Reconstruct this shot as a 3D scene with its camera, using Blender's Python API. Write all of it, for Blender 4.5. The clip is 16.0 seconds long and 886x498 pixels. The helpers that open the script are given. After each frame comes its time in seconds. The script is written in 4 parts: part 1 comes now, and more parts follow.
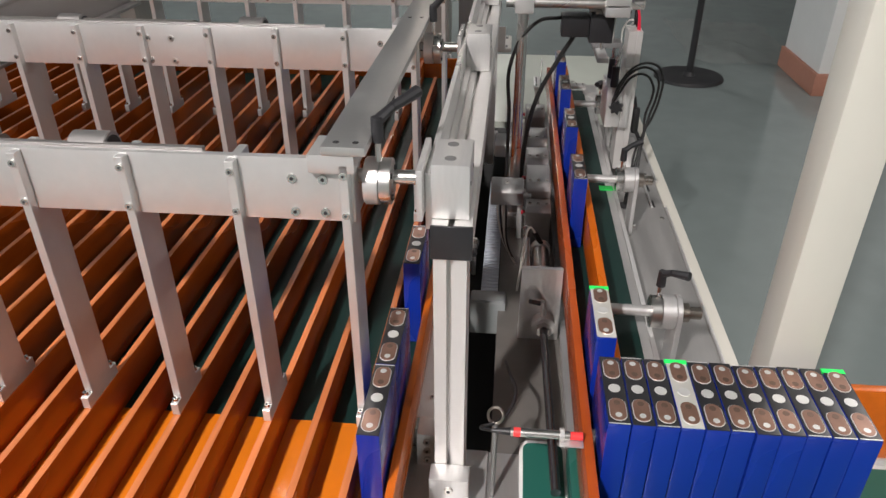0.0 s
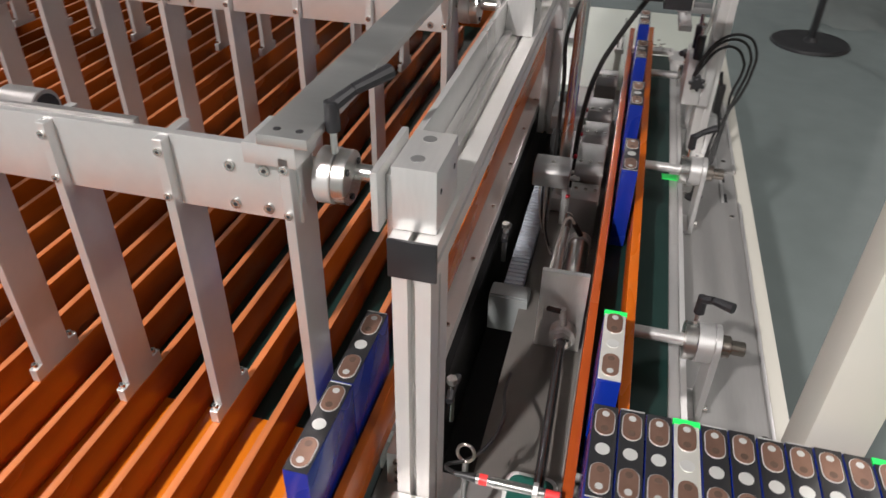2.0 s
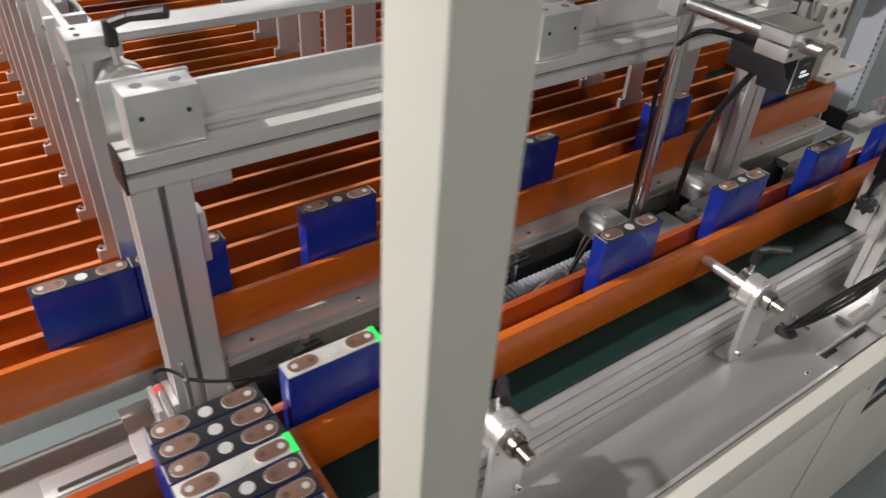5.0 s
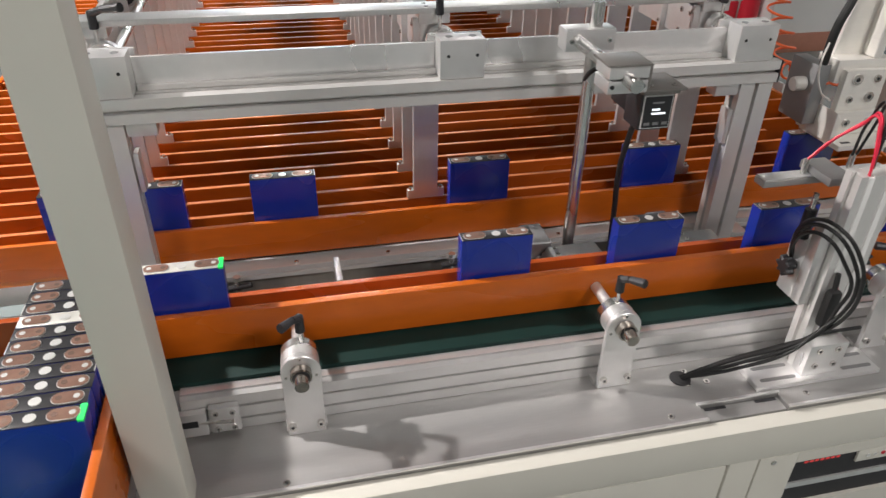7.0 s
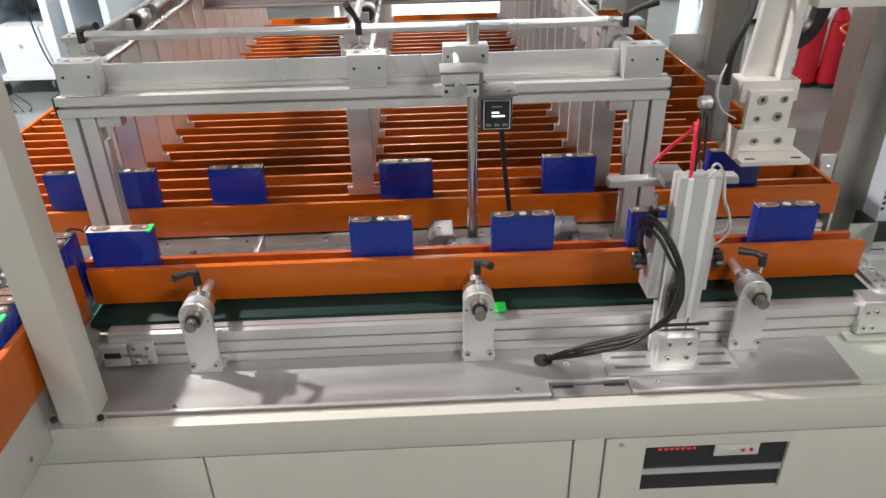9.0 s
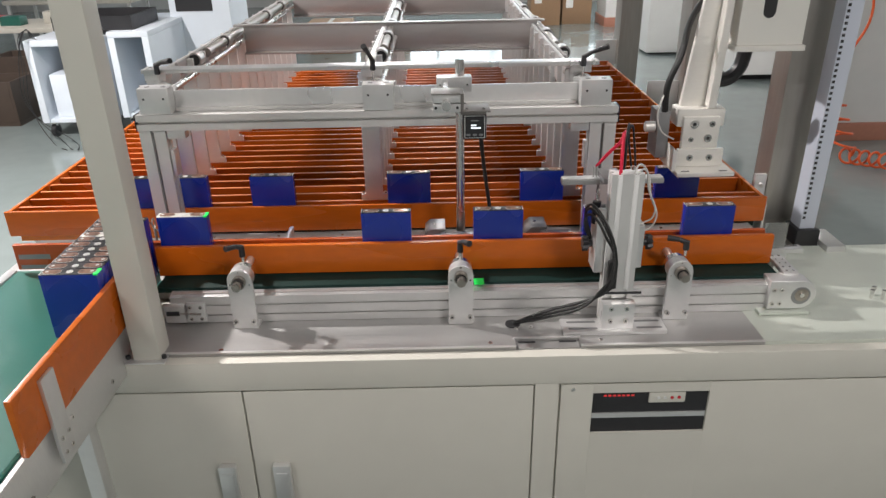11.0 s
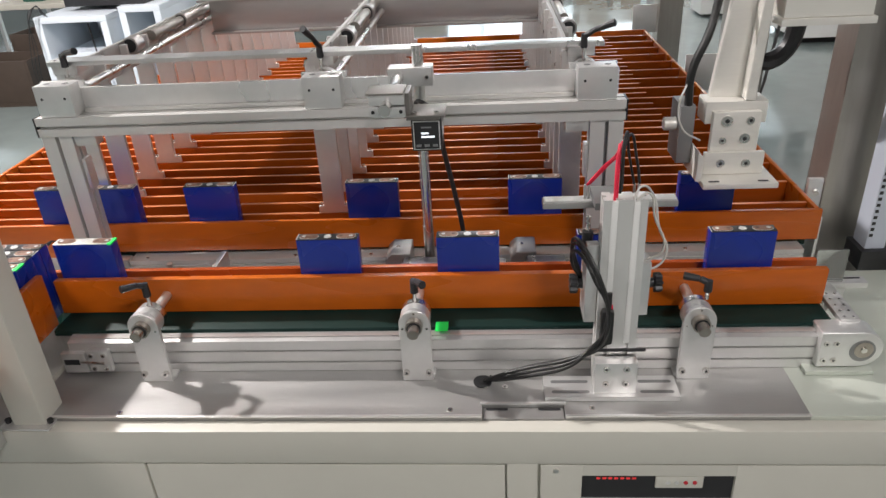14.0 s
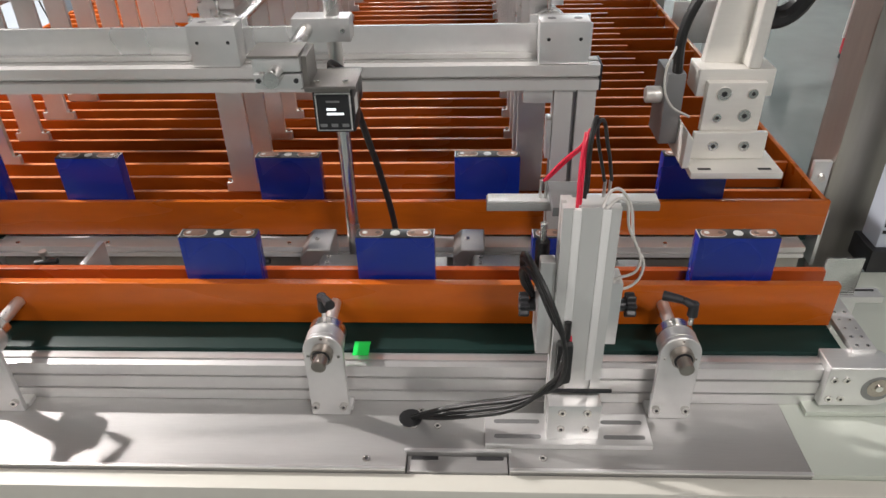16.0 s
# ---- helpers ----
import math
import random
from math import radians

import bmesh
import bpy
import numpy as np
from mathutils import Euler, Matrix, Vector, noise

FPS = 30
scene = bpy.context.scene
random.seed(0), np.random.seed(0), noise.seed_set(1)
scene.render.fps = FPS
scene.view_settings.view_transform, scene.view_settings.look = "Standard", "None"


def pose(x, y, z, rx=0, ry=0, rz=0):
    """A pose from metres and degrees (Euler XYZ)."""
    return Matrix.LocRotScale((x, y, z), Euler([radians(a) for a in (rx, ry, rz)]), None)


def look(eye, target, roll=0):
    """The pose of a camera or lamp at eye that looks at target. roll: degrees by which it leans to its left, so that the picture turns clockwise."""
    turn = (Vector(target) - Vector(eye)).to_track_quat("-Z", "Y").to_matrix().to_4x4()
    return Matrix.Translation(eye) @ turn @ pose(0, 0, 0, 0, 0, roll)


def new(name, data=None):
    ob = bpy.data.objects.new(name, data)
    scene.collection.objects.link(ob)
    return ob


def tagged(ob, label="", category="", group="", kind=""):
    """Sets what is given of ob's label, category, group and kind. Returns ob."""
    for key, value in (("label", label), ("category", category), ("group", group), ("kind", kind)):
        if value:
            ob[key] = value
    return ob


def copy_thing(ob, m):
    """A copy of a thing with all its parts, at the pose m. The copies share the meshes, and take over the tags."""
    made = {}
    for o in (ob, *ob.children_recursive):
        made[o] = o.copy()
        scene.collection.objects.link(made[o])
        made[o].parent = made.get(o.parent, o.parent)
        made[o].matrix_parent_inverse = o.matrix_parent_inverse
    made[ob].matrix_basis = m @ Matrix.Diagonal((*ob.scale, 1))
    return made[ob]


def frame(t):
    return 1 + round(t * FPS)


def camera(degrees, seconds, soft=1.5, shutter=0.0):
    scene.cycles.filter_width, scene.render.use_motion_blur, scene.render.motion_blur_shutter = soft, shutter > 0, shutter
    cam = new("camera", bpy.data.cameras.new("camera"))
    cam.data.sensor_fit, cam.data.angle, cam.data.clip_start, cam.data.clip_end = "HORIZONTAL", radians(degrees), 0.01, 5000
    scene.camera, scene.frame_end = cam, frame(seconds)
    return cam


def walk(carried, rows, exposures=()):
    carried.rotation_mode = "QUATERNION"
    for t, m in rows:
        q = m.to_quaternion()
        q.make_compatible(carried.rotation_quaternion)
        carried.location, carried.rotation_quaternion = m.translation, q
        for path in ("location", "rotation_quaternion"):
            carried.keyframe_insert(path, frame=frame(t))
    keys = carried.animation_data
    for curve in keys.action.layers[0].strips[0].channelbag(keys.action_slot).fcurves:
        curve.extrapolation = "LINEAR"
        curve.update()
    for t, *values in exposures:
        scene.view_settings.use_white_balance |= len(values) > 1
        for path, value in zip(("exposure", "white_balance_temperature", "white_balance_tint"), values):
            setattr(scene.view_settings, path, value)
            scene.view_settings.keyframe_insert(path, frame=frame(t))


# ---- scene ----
cam = camera(63.6, 16.0, 1.45, 0.35)
PATH = [
    (0, (-0.774, -0.039, 1.722), (0.939, 0.128, 0.704), -0.1),
    (0.5, (-0.725, -0.037, 1.714), (0.959, 0.132, 0.648), -0.3),
    (1, (-0.645, -0.05, 1.709), (1.02, 0.126, 0.616), 0.4),
    (1.5, (-0.603, -0.068, 1.704), (1.045, 0.129, 0.588), 1.4),
    (2, (-0.571, -0.15, 1.709), (1.014, 0.246, 0.555), 1.2),
    (2.5, (-0.518, -0.306, 1.703), (0.978, 0.333, 0.54), 2.9),
    (3, (-0.476, -0.38, 1.704), (0.934, 0.405, 0.523), 3.3),
    (3.5, (-0.45, -0.469, 1.678), (0.893, 0.447, 0.513), 4.4),
    (4, (-0.432, -0.625, 1.721), (0.775, 0.468, 0.559), 6.3),
    (4.5, (-0.345, -0.717, 1.738), (0.759, 0.471, 0.567), 5.1),
    (5, (-0.131, -0.808, 1.73), (0.849, 0.472, 0.545), 4.0),
    (5.2, (-0.07, -0.844, 1.732), (0.864, 0.469, 0.547), 4.4),
    (7.3, (0.469, -1.331, 1.76), (0.773, 0.332, 0.693), 0.4),
    (7.5, (0.546, -1.353, 1.753), (0.801, 0.323, 0.69), -0.0),
    (8, (0.722, -1.414, 1.745), (0.859, 0.287, 0.703), -0.1),
    (8.5, (0.804, -1.473, 1.755), (0.861, 0.241, 0.725), -0.7),
    (9, (0.816, -1.584, 1.775), (0.87, 0.152, 0.783), -1.3),
    (9.2, (0.813, -1.645, 1.78), (0.868, 0.098, 0.802), -1.5),
    (11.3, (0.874, -2.044, 1.813), (0.881, -0.228, 0.976), -1.0),
    (11.5, (0.869, -2.046, 1.8), (0.878, -0.226, 0.972), -0.9),
    (12, (0.877, -2.021, 1.801), (0.86, -0.209, 0.954), -1.3),
    (12.5, (0.914, -1.906, 1.783), (0.857, -0.105, 0.915), -2.3),
    (13, (0.981, -1.765, 1.784), (0.914, 0.021, 0.888), -2.3),
    (13.5, (1.034, -1.666, 1.775), (0.93, 0.109, 0.858), -3.1),
    (14, (1.091, -1.593, 1.769), (0.95, 0.169, 0.833), -3.2),
    (14.5, (1.149, -1.542, 1.756), (0.982, 0.208, 0.803), -3.2),
    (15, (1.161, -1.493, 1.741), (0.995, 0.242, 0.761), -2.8),
    (15.5, (1.16, -1.374, 1.723), (1.039, 0.343, 0.704), -2.0),
    (16, (1.168, -1.252, 1.71), (1.087, 0.428, 0.629), -1.4),
]
walk(cam, [(t, look(e, g, r)) for t, e, g, r in PATH],
     ((0.0, -0.84), (3.0, -0.80), (5.0, -0.82), (7.4, -0.30), (9.0, -0.24), (12.0, -0.38), (14.0, -0.35), (16.0, -0.31)))

world = bpy.data.worlds.new("hall_world")
scene.world = world
world.use_nodes = True
world.node_tree.nodes["Background"].inputs["Color"].default_value = (0.9, 0.95, 1.0, 1)
world.node_tree.nodes["Background"].inputs["Strength"].default_value = 0.3


def area(x, y, z, sx, sy, power, colour=(1, 0.935, 0.915)):
    data = bpy.data.lights.new("ceiling_lamp", "AREA")
    data.shape, data.size, data.size_y, data.energy, data.color = "RECTANGLE", sx, sy, power, colour
    ob = new("ceiling_lamp", data)
    ob.matrix_world = pose(x, y, z)
    return ob


LAMP_Z = 3.75
# First lamp follows the deck shadows; the others are assumed, unseen fill.
for lx, ly, power in ((-2.55, 0.98, 560), (0.4, 2.9, 28), (4.6, 4.4, 170), (-1.4, -2.6, 75), (2.4, -2.9, 112), (0.5, 6.8, 100), (8.2, 0.8, 190), (-4.8, 5.0, 60), (3.5, 8.5, 150)):
    area(lx, ly, LAMP_Z, 0.9 if power < 300 else 0.20, 0.3 if power < 300 else 0.12, power)


# ---------------------------------------------------------------- materials
def mat(name, colour, rough=0.5, metal=0.0, vary=0.12, scale=30.0, bump=0.0, bump_scale=200.0, stretch=(1, 1, 1), spec=0.5, coat=0.0):
    m = bpy.data.materials.new(name)
    m.use_nodes = True
    n, l = m.node_tree.nodes, m.node_tree.links
    b = n["Principled BSDF"]
    b.inputs["Metallic"].default_value = metal
    b.inputs["Specular IOR Level"].default_value = spec
    b.inputs["Coat Weight"].default_value = coat
    co = n.new("ShaderNodeTexCoord")
    mp = n.new("ShaderNodeMapping")
    mp.inputs["Scale"].default_value = stretch
    l.new(co.outputs["Object"], mp.inputs["Vector"])
    fine = n.new("ShaderNodeTexNoise")
    fine.inputs["Scale"].default_value, fine.inputs["Detail"].default_value = scale, 6
    l.new(mp.outputs["Vector"], fine.inputs["Vector"])
    wide = n.new("ShaderNodeTexNoise")
    wide.inputs["Scale"].default_value, wide.inputs["Detail"].default_value = max(scale / 12, 1.5), 3
    l.new(mp.outputs["Vector"], wide.inputs["Vector"])
    info = n.new("ShaderNodeObjectInfo")
    add = n.new("ShaderNodeMath")
    add.operation = "ADD"
    l.new(fine.outputs["Fac"], add.inputs[0])
    l.new(wide.outputs["Fac"], add.inputs[1])
    add2 = n.new("ShaderNodeMath")
    add2.operation = "MULTIPLY_ADD"
    add2.inputs[1].default_value = 0.5
    l.new(info.outputs["Random"], add2.inputs[0])
    l.new(add.outputs[0], add2.inputs[2])
    rng = n.new("ShaderNodeMapRange")
    rng.inputs["From Min"].default_value, rng.inputs["From Max"].default_value = 0.6, 1.9
    rng.inputs["To Min"].default_value, rng.inputs["To Max"].default_value = 1 - vary, 1 + vary
    l.new(add2.outputs[0], rng.inputs["Value"])
    mul = n.new("ShaderNodeVectorMath")
    mul.operation = "SCALE"
    mul.inputs[0].default_value = colour
    l.new(rng.outputs[0], mul.inputs["Scale"])
    l.new(mul.outputs[0], b.inputs["Base Color"])
    rr = n.new("ShaderNodeMapRange")
    rr.inputs["From Min"].default_value, rr.inputs["From Max"].default_value = 0.3, 0.7
    rr.inputs["To Min"].default_value, rr.inputs["To Max"].default_value = max(rough - 0.08, 0.02), min(rough + 0.1, 1)
    l.new(wide.outputs["Fac"], rr.inputs["Value"])
    l.new(rr.outputs[0], b.inputs["Roughness"])
    if bump:
        g = n.new("ShaderNodeTexNoise")
        g.inputs["Scale"].default_value, g.inputs["Detail"].default_value = bump_scale, 3
        l.new(mp.outputs["Vector"], g.inputs["Vector"])
        bp = n.new("ShaderNodeBump")
        bp.inputs["Strength"].default_value, bp.inputs["Distance"].default_value = bump, 0.001
        l.new(g.outputs["Fac"], bp.inputs["Height"])
        l.new(bp.outputs[0], b.inputs["Normal"])
    return m


ALU = mat("anodised_aluminium", (0.72, 0.715, 0.705), 0.36, 0.74, 0.06, 60, 0.12, 900)
ALU_RAW = mat("milled_aluminium", (0.75, 0.745, 0.735), 0.34, 0.72, 0.08, 40, 0.15, 500, (1, 6, 1))
# Dark aluminium; also the shade painted into slots, grooves and bores.
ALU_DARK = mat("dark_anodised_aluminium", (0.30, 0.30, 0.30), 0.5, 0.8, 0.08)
STEEL = mat("polished_steel", (0.70, 0.69, 0.67), 0.27, 1.0, 0.05, 50)
PANEL = mat("dull_aluminium_sheet", (0.46, 0.44, 0.43), 0.36, 0.85, 0.08, 12, 0.1, 300, (1, 1, 6))
MAST_STEEL = mat("dull_mast_steel", (0.36, 0.34, 0.31), 0.36, 0.72, 0.15, 12, 0.15, 300, (6, 6, 0.6))
FRAME_ALU = mat("pale_extrusion_aluminium", (0.70, 0.69, 0.67), 0.38, 0.45, 0.06, 50, 0.12, 700, (1, 1, 0.3))
TIE_STEEL = mat("ground_bar_steel", (0.62, 0.62, 0.61), 0.34, 0.9, 0.08, 30, 0.15, 400, (8, 1, 1))
STEEL_BRUSHED = mat("brushed_steel", (0.43, 0.425, 0.415), 0.46, 0.72, 0.08, 25, 0.2, 300, (1, 12, 1))
BAKELITE = mat("orange_bakelite", (0.50, 0.108, 0.006), 0.28, 0.0, 0.22, 14, 0.1, 400, (1, 4, 4), spec=0.5)
BAKELITE_EDGE = mat("red_bakelite", (0.40, 0.072, 0.012), 0.28, 0.0, 0.2, 14, 0.1, 400)
BAKELITE_BRIGHT = mat("bright_bakelite", (0.66, 0.18, 0.010), 0.2, 0.0, 0.15, 14, 0.1, 400, coat=0.3)
# Lane bars: shade is in the darker sides, ceiling light in the paler tops.
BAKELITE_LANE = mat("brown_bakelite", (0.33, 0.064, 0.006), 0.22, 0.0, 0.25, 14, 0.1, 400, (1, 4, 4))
BAKELITE_LIT = mat("sawn_bakelite_edge", (0.56, 0.175, 0.06), 0.32, 0.0, 0.35, 22, 0.2, 400, (0.4, 8, 8), spec=0.4)
BELT_PALE = mat("sea_green_belt", (0.018, 0.11, 0.085), 0.35, 0.0, 0.12, 6, 0.1, 500)
COPPER_DARK = mat("burnt_copper", (0.20, 0.13, 0.10), 0.45, 0.6, 0.3, 60)
BELT = mat("green_belt", (0.006, 0.026, 0.022), 0.55, 0.0, 0.2, 20, 0.2, 900, spec=0.25)
BLUE = mat("blue_film", (0.005, 0.024, 0.26), 0.28, 0.0, 0.15, 12, 0.05, 60, coat=0.3)
CELL_TOP = mat("black_cell_lid", (0.02, 0.02, 0.022), 0.35, 0.0, 0.2, 60)
CELL_BARE = mat("bare_cell_lid", (0.68, 0.67, 0.62), 0.4, 0.5, 0.1, 60)
COPPER = mat("copper_terminal", (0.34, 0.20, 0.15), 0.3, 0.7, 0.4, 40)
SILVER = mat("silver_disc", (0.75, 0.75, 0.73), 0.3, 0.5, 0.1)
CREAM = mat("cream_enamel", (0.60, 0.587, 0.522), 0.45, 0.0, 0.04, 12, 0.08, 700)
BLACK = mat("black_plastic", (0.018, 0.018, 0.02), 0.4, 0.0, 0.2, 60, 0.1, 600)
RUBBER = mat("black_cable", (0.012, 0.012, 0.012), 0.45, 0.0, 0.2)
RED = mat("red_plastic", (0.55, 0.012, 0.03), 0.4)
GREEN = mat("green_tape", (0.015, 0.92, 0.14), 0.5, 0.0, 0.04)
SCREW = mat("bright_steel_screw", (0.66, 0.64, 0.61), 0.24, 0.95, 0.25, 80)
HUB = mat("oiled_steel", (0.40, 0.36, 0.32), 0.26, 0.95, 0.12, 60)
WHITE = mat("white_paint", (0.78, 0.78, 0.76), 0.5, 0.0, 0.05, 8)
FLOOR = mat("grey_epoxy", (0.19, 0.225, 0.22), 0.12, 0.0, 0.12, 6, 0.05, 40)
CEILING = mat("grey_ceiling", (0.32, 0.33, 0.33), 0.8, 0.0, 0.08, 3)
WALL = mat("white_wall", (0.48, 0.49, 0.48), 0.7, 0.0, 0.05, 4)
STEEL_GREY = mat("grey_steel", (0.33, 0.33, 0.325), 0.36, 0.6, 0.12, 25, 0.15, 300)
SATIN = mat("satin_aluminium", (0.80, 0.78, 0.73), 0.42, 0.35, 0.06, 20, 0.12, 300, (1, 1, 8))
# Dark steel; on the rear deck plate its tone is painted shade.
STEEL_DARK = mat("oil_darkened_steel", (0.22, 0.205, 0.19), 0.42, 0.5, 0.2, 18, 0.2, 300)
SHEET = mat("pale_green_sheet", (0.60, 0.64, 0.57), 0.40, 0.2, 0.04, 10)
# Near-black colour; also stands in for the shade in holes and slots.
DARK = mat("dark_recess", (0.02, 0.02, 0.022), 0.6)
CARTON = mat("brown_card", (0.30, 0.19, 0.11), 0.8)
CRATE = mat("dark_crate_board", (0.055, 0.038, 0.028), 0.65, 0.0, 0.25, 12)
SKIRT = mat("red_skirting", (0.42, 0.19, 0.13), 0.6)


RED_WIRE = mat("red_silicone", (0.72, 0.02, 0.06), 0.4)
CLEAR = mat("milky_tube", (0.62, 0.60, 0.56), 0.3)
GREY_ROD = mat("dark_chrome", (0.16, 0.16, 0.17), 0.22, 0.9)
GREY_PLASTIC = mat("grey_plastic", (0.40, 0.44, 0.50), 0.5)
GREY_PAINT = mat("grey_paint", (0.26, 0.28, 0.28), 0.5)
CREAM_LIGHT = mat("pale_enamel", (0.74, 0.73, 0.68), 0.4, 0.1, 0.04, 10)
DUCT = mat("pale_blue_plastic", (0.52, 0.56, 0.64), 0.5, 0.0, 0.05, 10)
WHITE_BLUE = mat("cool_white_steel", (0.66, 0.72, 0.78), 0.4, 0.0, 0.05, 8)
TABLE = mat("pale_tabletop", (0.50, 0.48, 0.42), 0.5)
ORANGE = mat("orange_hose", (0.75, 0.12, 0.03), 0.4)
IRON = mat("black_cast_iron", (0.03, 0.03, 0.032), 0.45, 0.2, 0.2, 30, 0.2, 200)
FILM = mat("plastic_film", (0.42, 0.44, 0.42), 0.10, 0.0, 0.25, 9)
FILM.node_tree.nodes["Principled BSDF"].inputs["Alpha"].default_value = 0.22
ACRYLIC = mat("clear_acrylic", (0.85, 0.88, 0.86), 0.08)
ACRYLIC.node_tree.nodes["Principled BSDF"].inputs["Transmission Weight"].default_value = 0.9


def glow(name, colour, strength):
    m = mat(name, colour, 0.3)
    m.node_tree.nodes["Principled BSDF"].inputs["Emission Color"].default_value = (*colour, 1)
    m.node_tree.nodes["Principled BSDF"].inputs["Emission Strength"].default_value = strength
    return m


RED_GLOW = glow("red_indicator", (0.8, 0.05, 0.05), 0.25)
DAYLIGHT = glow("window_daylight", (0.85, 0.93, 1.0), 2.0)
DAYLIGHT_NORTH = glow("north_daylight", (0.84, 0.94, 1.0), 4.5)
LED = glow("display_light", (0.9, 0.95, 1.0), 1.2)


# ---------------------------------------------------------------- helpers
def thing(name, label, category, group="", kind="", at=(0, 0, 0)):
    ob = new(name)
    ob.location = at
    return tagged(ob, label, category, group, kind)


def part(name, bm, material, parent, label=""):
    me = bpy.data.meshes.new(name)
    bm.to_mesh(me)
    bm.free()
    me.materials.append(material)
    if material is SCREW:
        me.materials.append(DARK)
    me.set_sharp_from_angle(angle=math.radians(35))
    ob = new(name, me)
    if parent:
        ob.parent = parent
        if parent.parent is None:
            ob.matrix_parent_inverse = Matrix.Translation(-parent.location)
    return tagged(ob, label)


def box(x0, x1, y0, y1, z0, z1, bevel=0.0, bm=None):
    own = bmesh.new()
    bmesh.ops.create_cube(own, size=1, matrix=Matrix.LocRotScale(((x0 + x1) / 2, (y0 + y1) / 2, (z0 + z1) / 2), None, (abs(x1 - x0), abs(y1 - y0), abs(z1 - z0))))
    if bevel:
        bmesh.ops.bevel(own, geom=own.edges[:], offset=bevel, segments=2, affect="EDGES", profile=0.6)
    return merge(bm, own)


def merge(bm, own):
    if bm is None:
        return own
    me = bpy.data.meshes.new("tmp")
    own.to_mesh(me)
    own.free()
    bm.from_mesh(me)
    bpy.data.meshes.remove(me)
    return bm


def rod(a, b, r, bm=None, n=20, r2=None, bevel=0.0):
    a, b = Vector(a), Vector(b)
    own = bmesh.new()
    q = (b - a).to_track_quat("Z", "Y").to_matrix().to_4x4()
    bmesh.ops.create_cone(own, cap_ends=True, segments=n, radius1=r, radius2=r if r2 is None else r2, depth=(b - a).length, matrix=Matrix.Translation((a + b) / 2) @ q)
    if bevel:
        bmesh.ops.bevel(own, geom=[e for e in own.edges if len(e.link_faces) == 2 and e.calc_face_angle() > 0.8], offset=bevel, segments=2, affect="EDGES")
    for f in own.faces:
        f.smooth = len(f.verts) == 4
    return merge(bm, own)


def prism(outline, axis, a, b, bevel=0.0, bm=None):
    """A closed outline of (u, v), pushed along an axis from a to b."""
    own = bmesh.new()
    put = {"x": lambda u, v, w: (w, u, v), "y": lambda u, v, w: (u, w, v), "z": lambda u, v, w: (u, v, w)}[axis]
    low = [own.verts.new(put(u, v, a)) for u, v in outline]
    high = [own.verts.new(put(u, v, b)) for u, v in outline]
    own.faces.new(low)
    own.faces.new(high)
    k = len(low)
    for i in range(k):
        own.faces.new((low[i], low[(i + 1) % k], high[(i + 1) % k], high[i]))
    bmesh.ops.recalc_face_normals(own, faces=own.faces[:])
    if bevel:
        bmesh.ops.bevel(own, geom=own.edges[:], offset=bevel, segments=1, affect="EDGES")
    return merge(bm, own)


def stadium(cx, cy, w, h, n=8):
    """Outline of an upright pill: w across, h tall."""
    r = w / 2
    out = []
    for i in range(n + 1):
        a = math.pi * i / n
        out.append((cx + r * math.cos(a), cy + h / 2 - r + r * math.sin(a)))
    for i in range(n + 1):
        a = math.pi + math.pi * i / n
        out.append((cx + r * math.cos(a), cy - h / 2 + r + r * math.sin(a)))
    return out


def hose(points, r, material, name="cable", parent=None, label=""):
    """A smooth tube through points, as a mesh."""
    cu = bpy.data.curves.new(name, "CURVE")
    cu.dimensions, cu.bevel_depth, cu.bevel_resolution, cu.resolution_u = "3D", r, 3, 8
    sp = cu.splines.new("BEZIER")
    sp.bezier_points.add(len(points) - 1)
    for bp, co in zip(sp.bezier_points, points):
        bp.co, bp.handle_left_type, bp.handle_right_type = co, "AUTO", "AUTO"
    cu.use_fill_caps = True
    tmp = bpy.data.objects.new("tmp", cu)
    me = bpy.data.meshes.new_from_object(tmp)
    bpy.data.objects.remove(tmp)
    bm = bmesh.new()
    bm.from_mesh(me)
    bpy.data.meshes.remove(me)
    for f in bm.faces:
        f.smooth = True
    return part(name, bm, material, parent, label)


def screw(x, y, z, axis, r=0.004, bm=None, h=0.004):
    """A socket-head screw whose head looks along axis."""
    d = Vector(axis)
    p = Vector((x, y, z))
    bm = rod(p, p + d * h, r, bm, 12)
    head = set(bm.faces)
    # Dark hexagon paints the shade inside the socket.
    bm = rod(p + d * h, p + d * (h + 0.0004), r * 0.44, bm, 6)
    for f in bm.faces:
        if f not in head:
            f.material_index = 1
    return bm


def slot_profile(u0, u1, v0, v1, slots_u=(), slots_v=(), d=0.006, w=0.008):
    """Outline of an extrusion with open slots: slots_u on the sides v0 and v1 at those u, slots_v on the sides u0 and u1."""
    pts = [(u0, v0)]
    for u in sorted(slots_u):
        pts += [(u - w / 2, v0), (u - w / 2, v0 + d), (u + w / 2, v0 + d), (u + w / 2, v0)]
    pts.append((u1, v0))
    for v in sorted(slots_v):
        pts += [(u1, v - w / 2), (u1 - d, v - w / 2), (u1 - d, v + w / 2), (u1, v + w / 2)]
    pts.append((u1, v1))
    for u in sorted(slots_u, reverse=True):
        pts += [(u + w / 2, v1), (u + w / 2, v1 - d), (u - w / 2, v1 - d), (u - w / 2, v1)]
    pts.append((u0, v1))
    for v in sorted(slots_v, reverse=True):
        pts += [(u0, v + w / 2), (u0 + d, v + w / 2), (u0 + d, v - w / 2), (u0, v - w / 2)]
    return pts

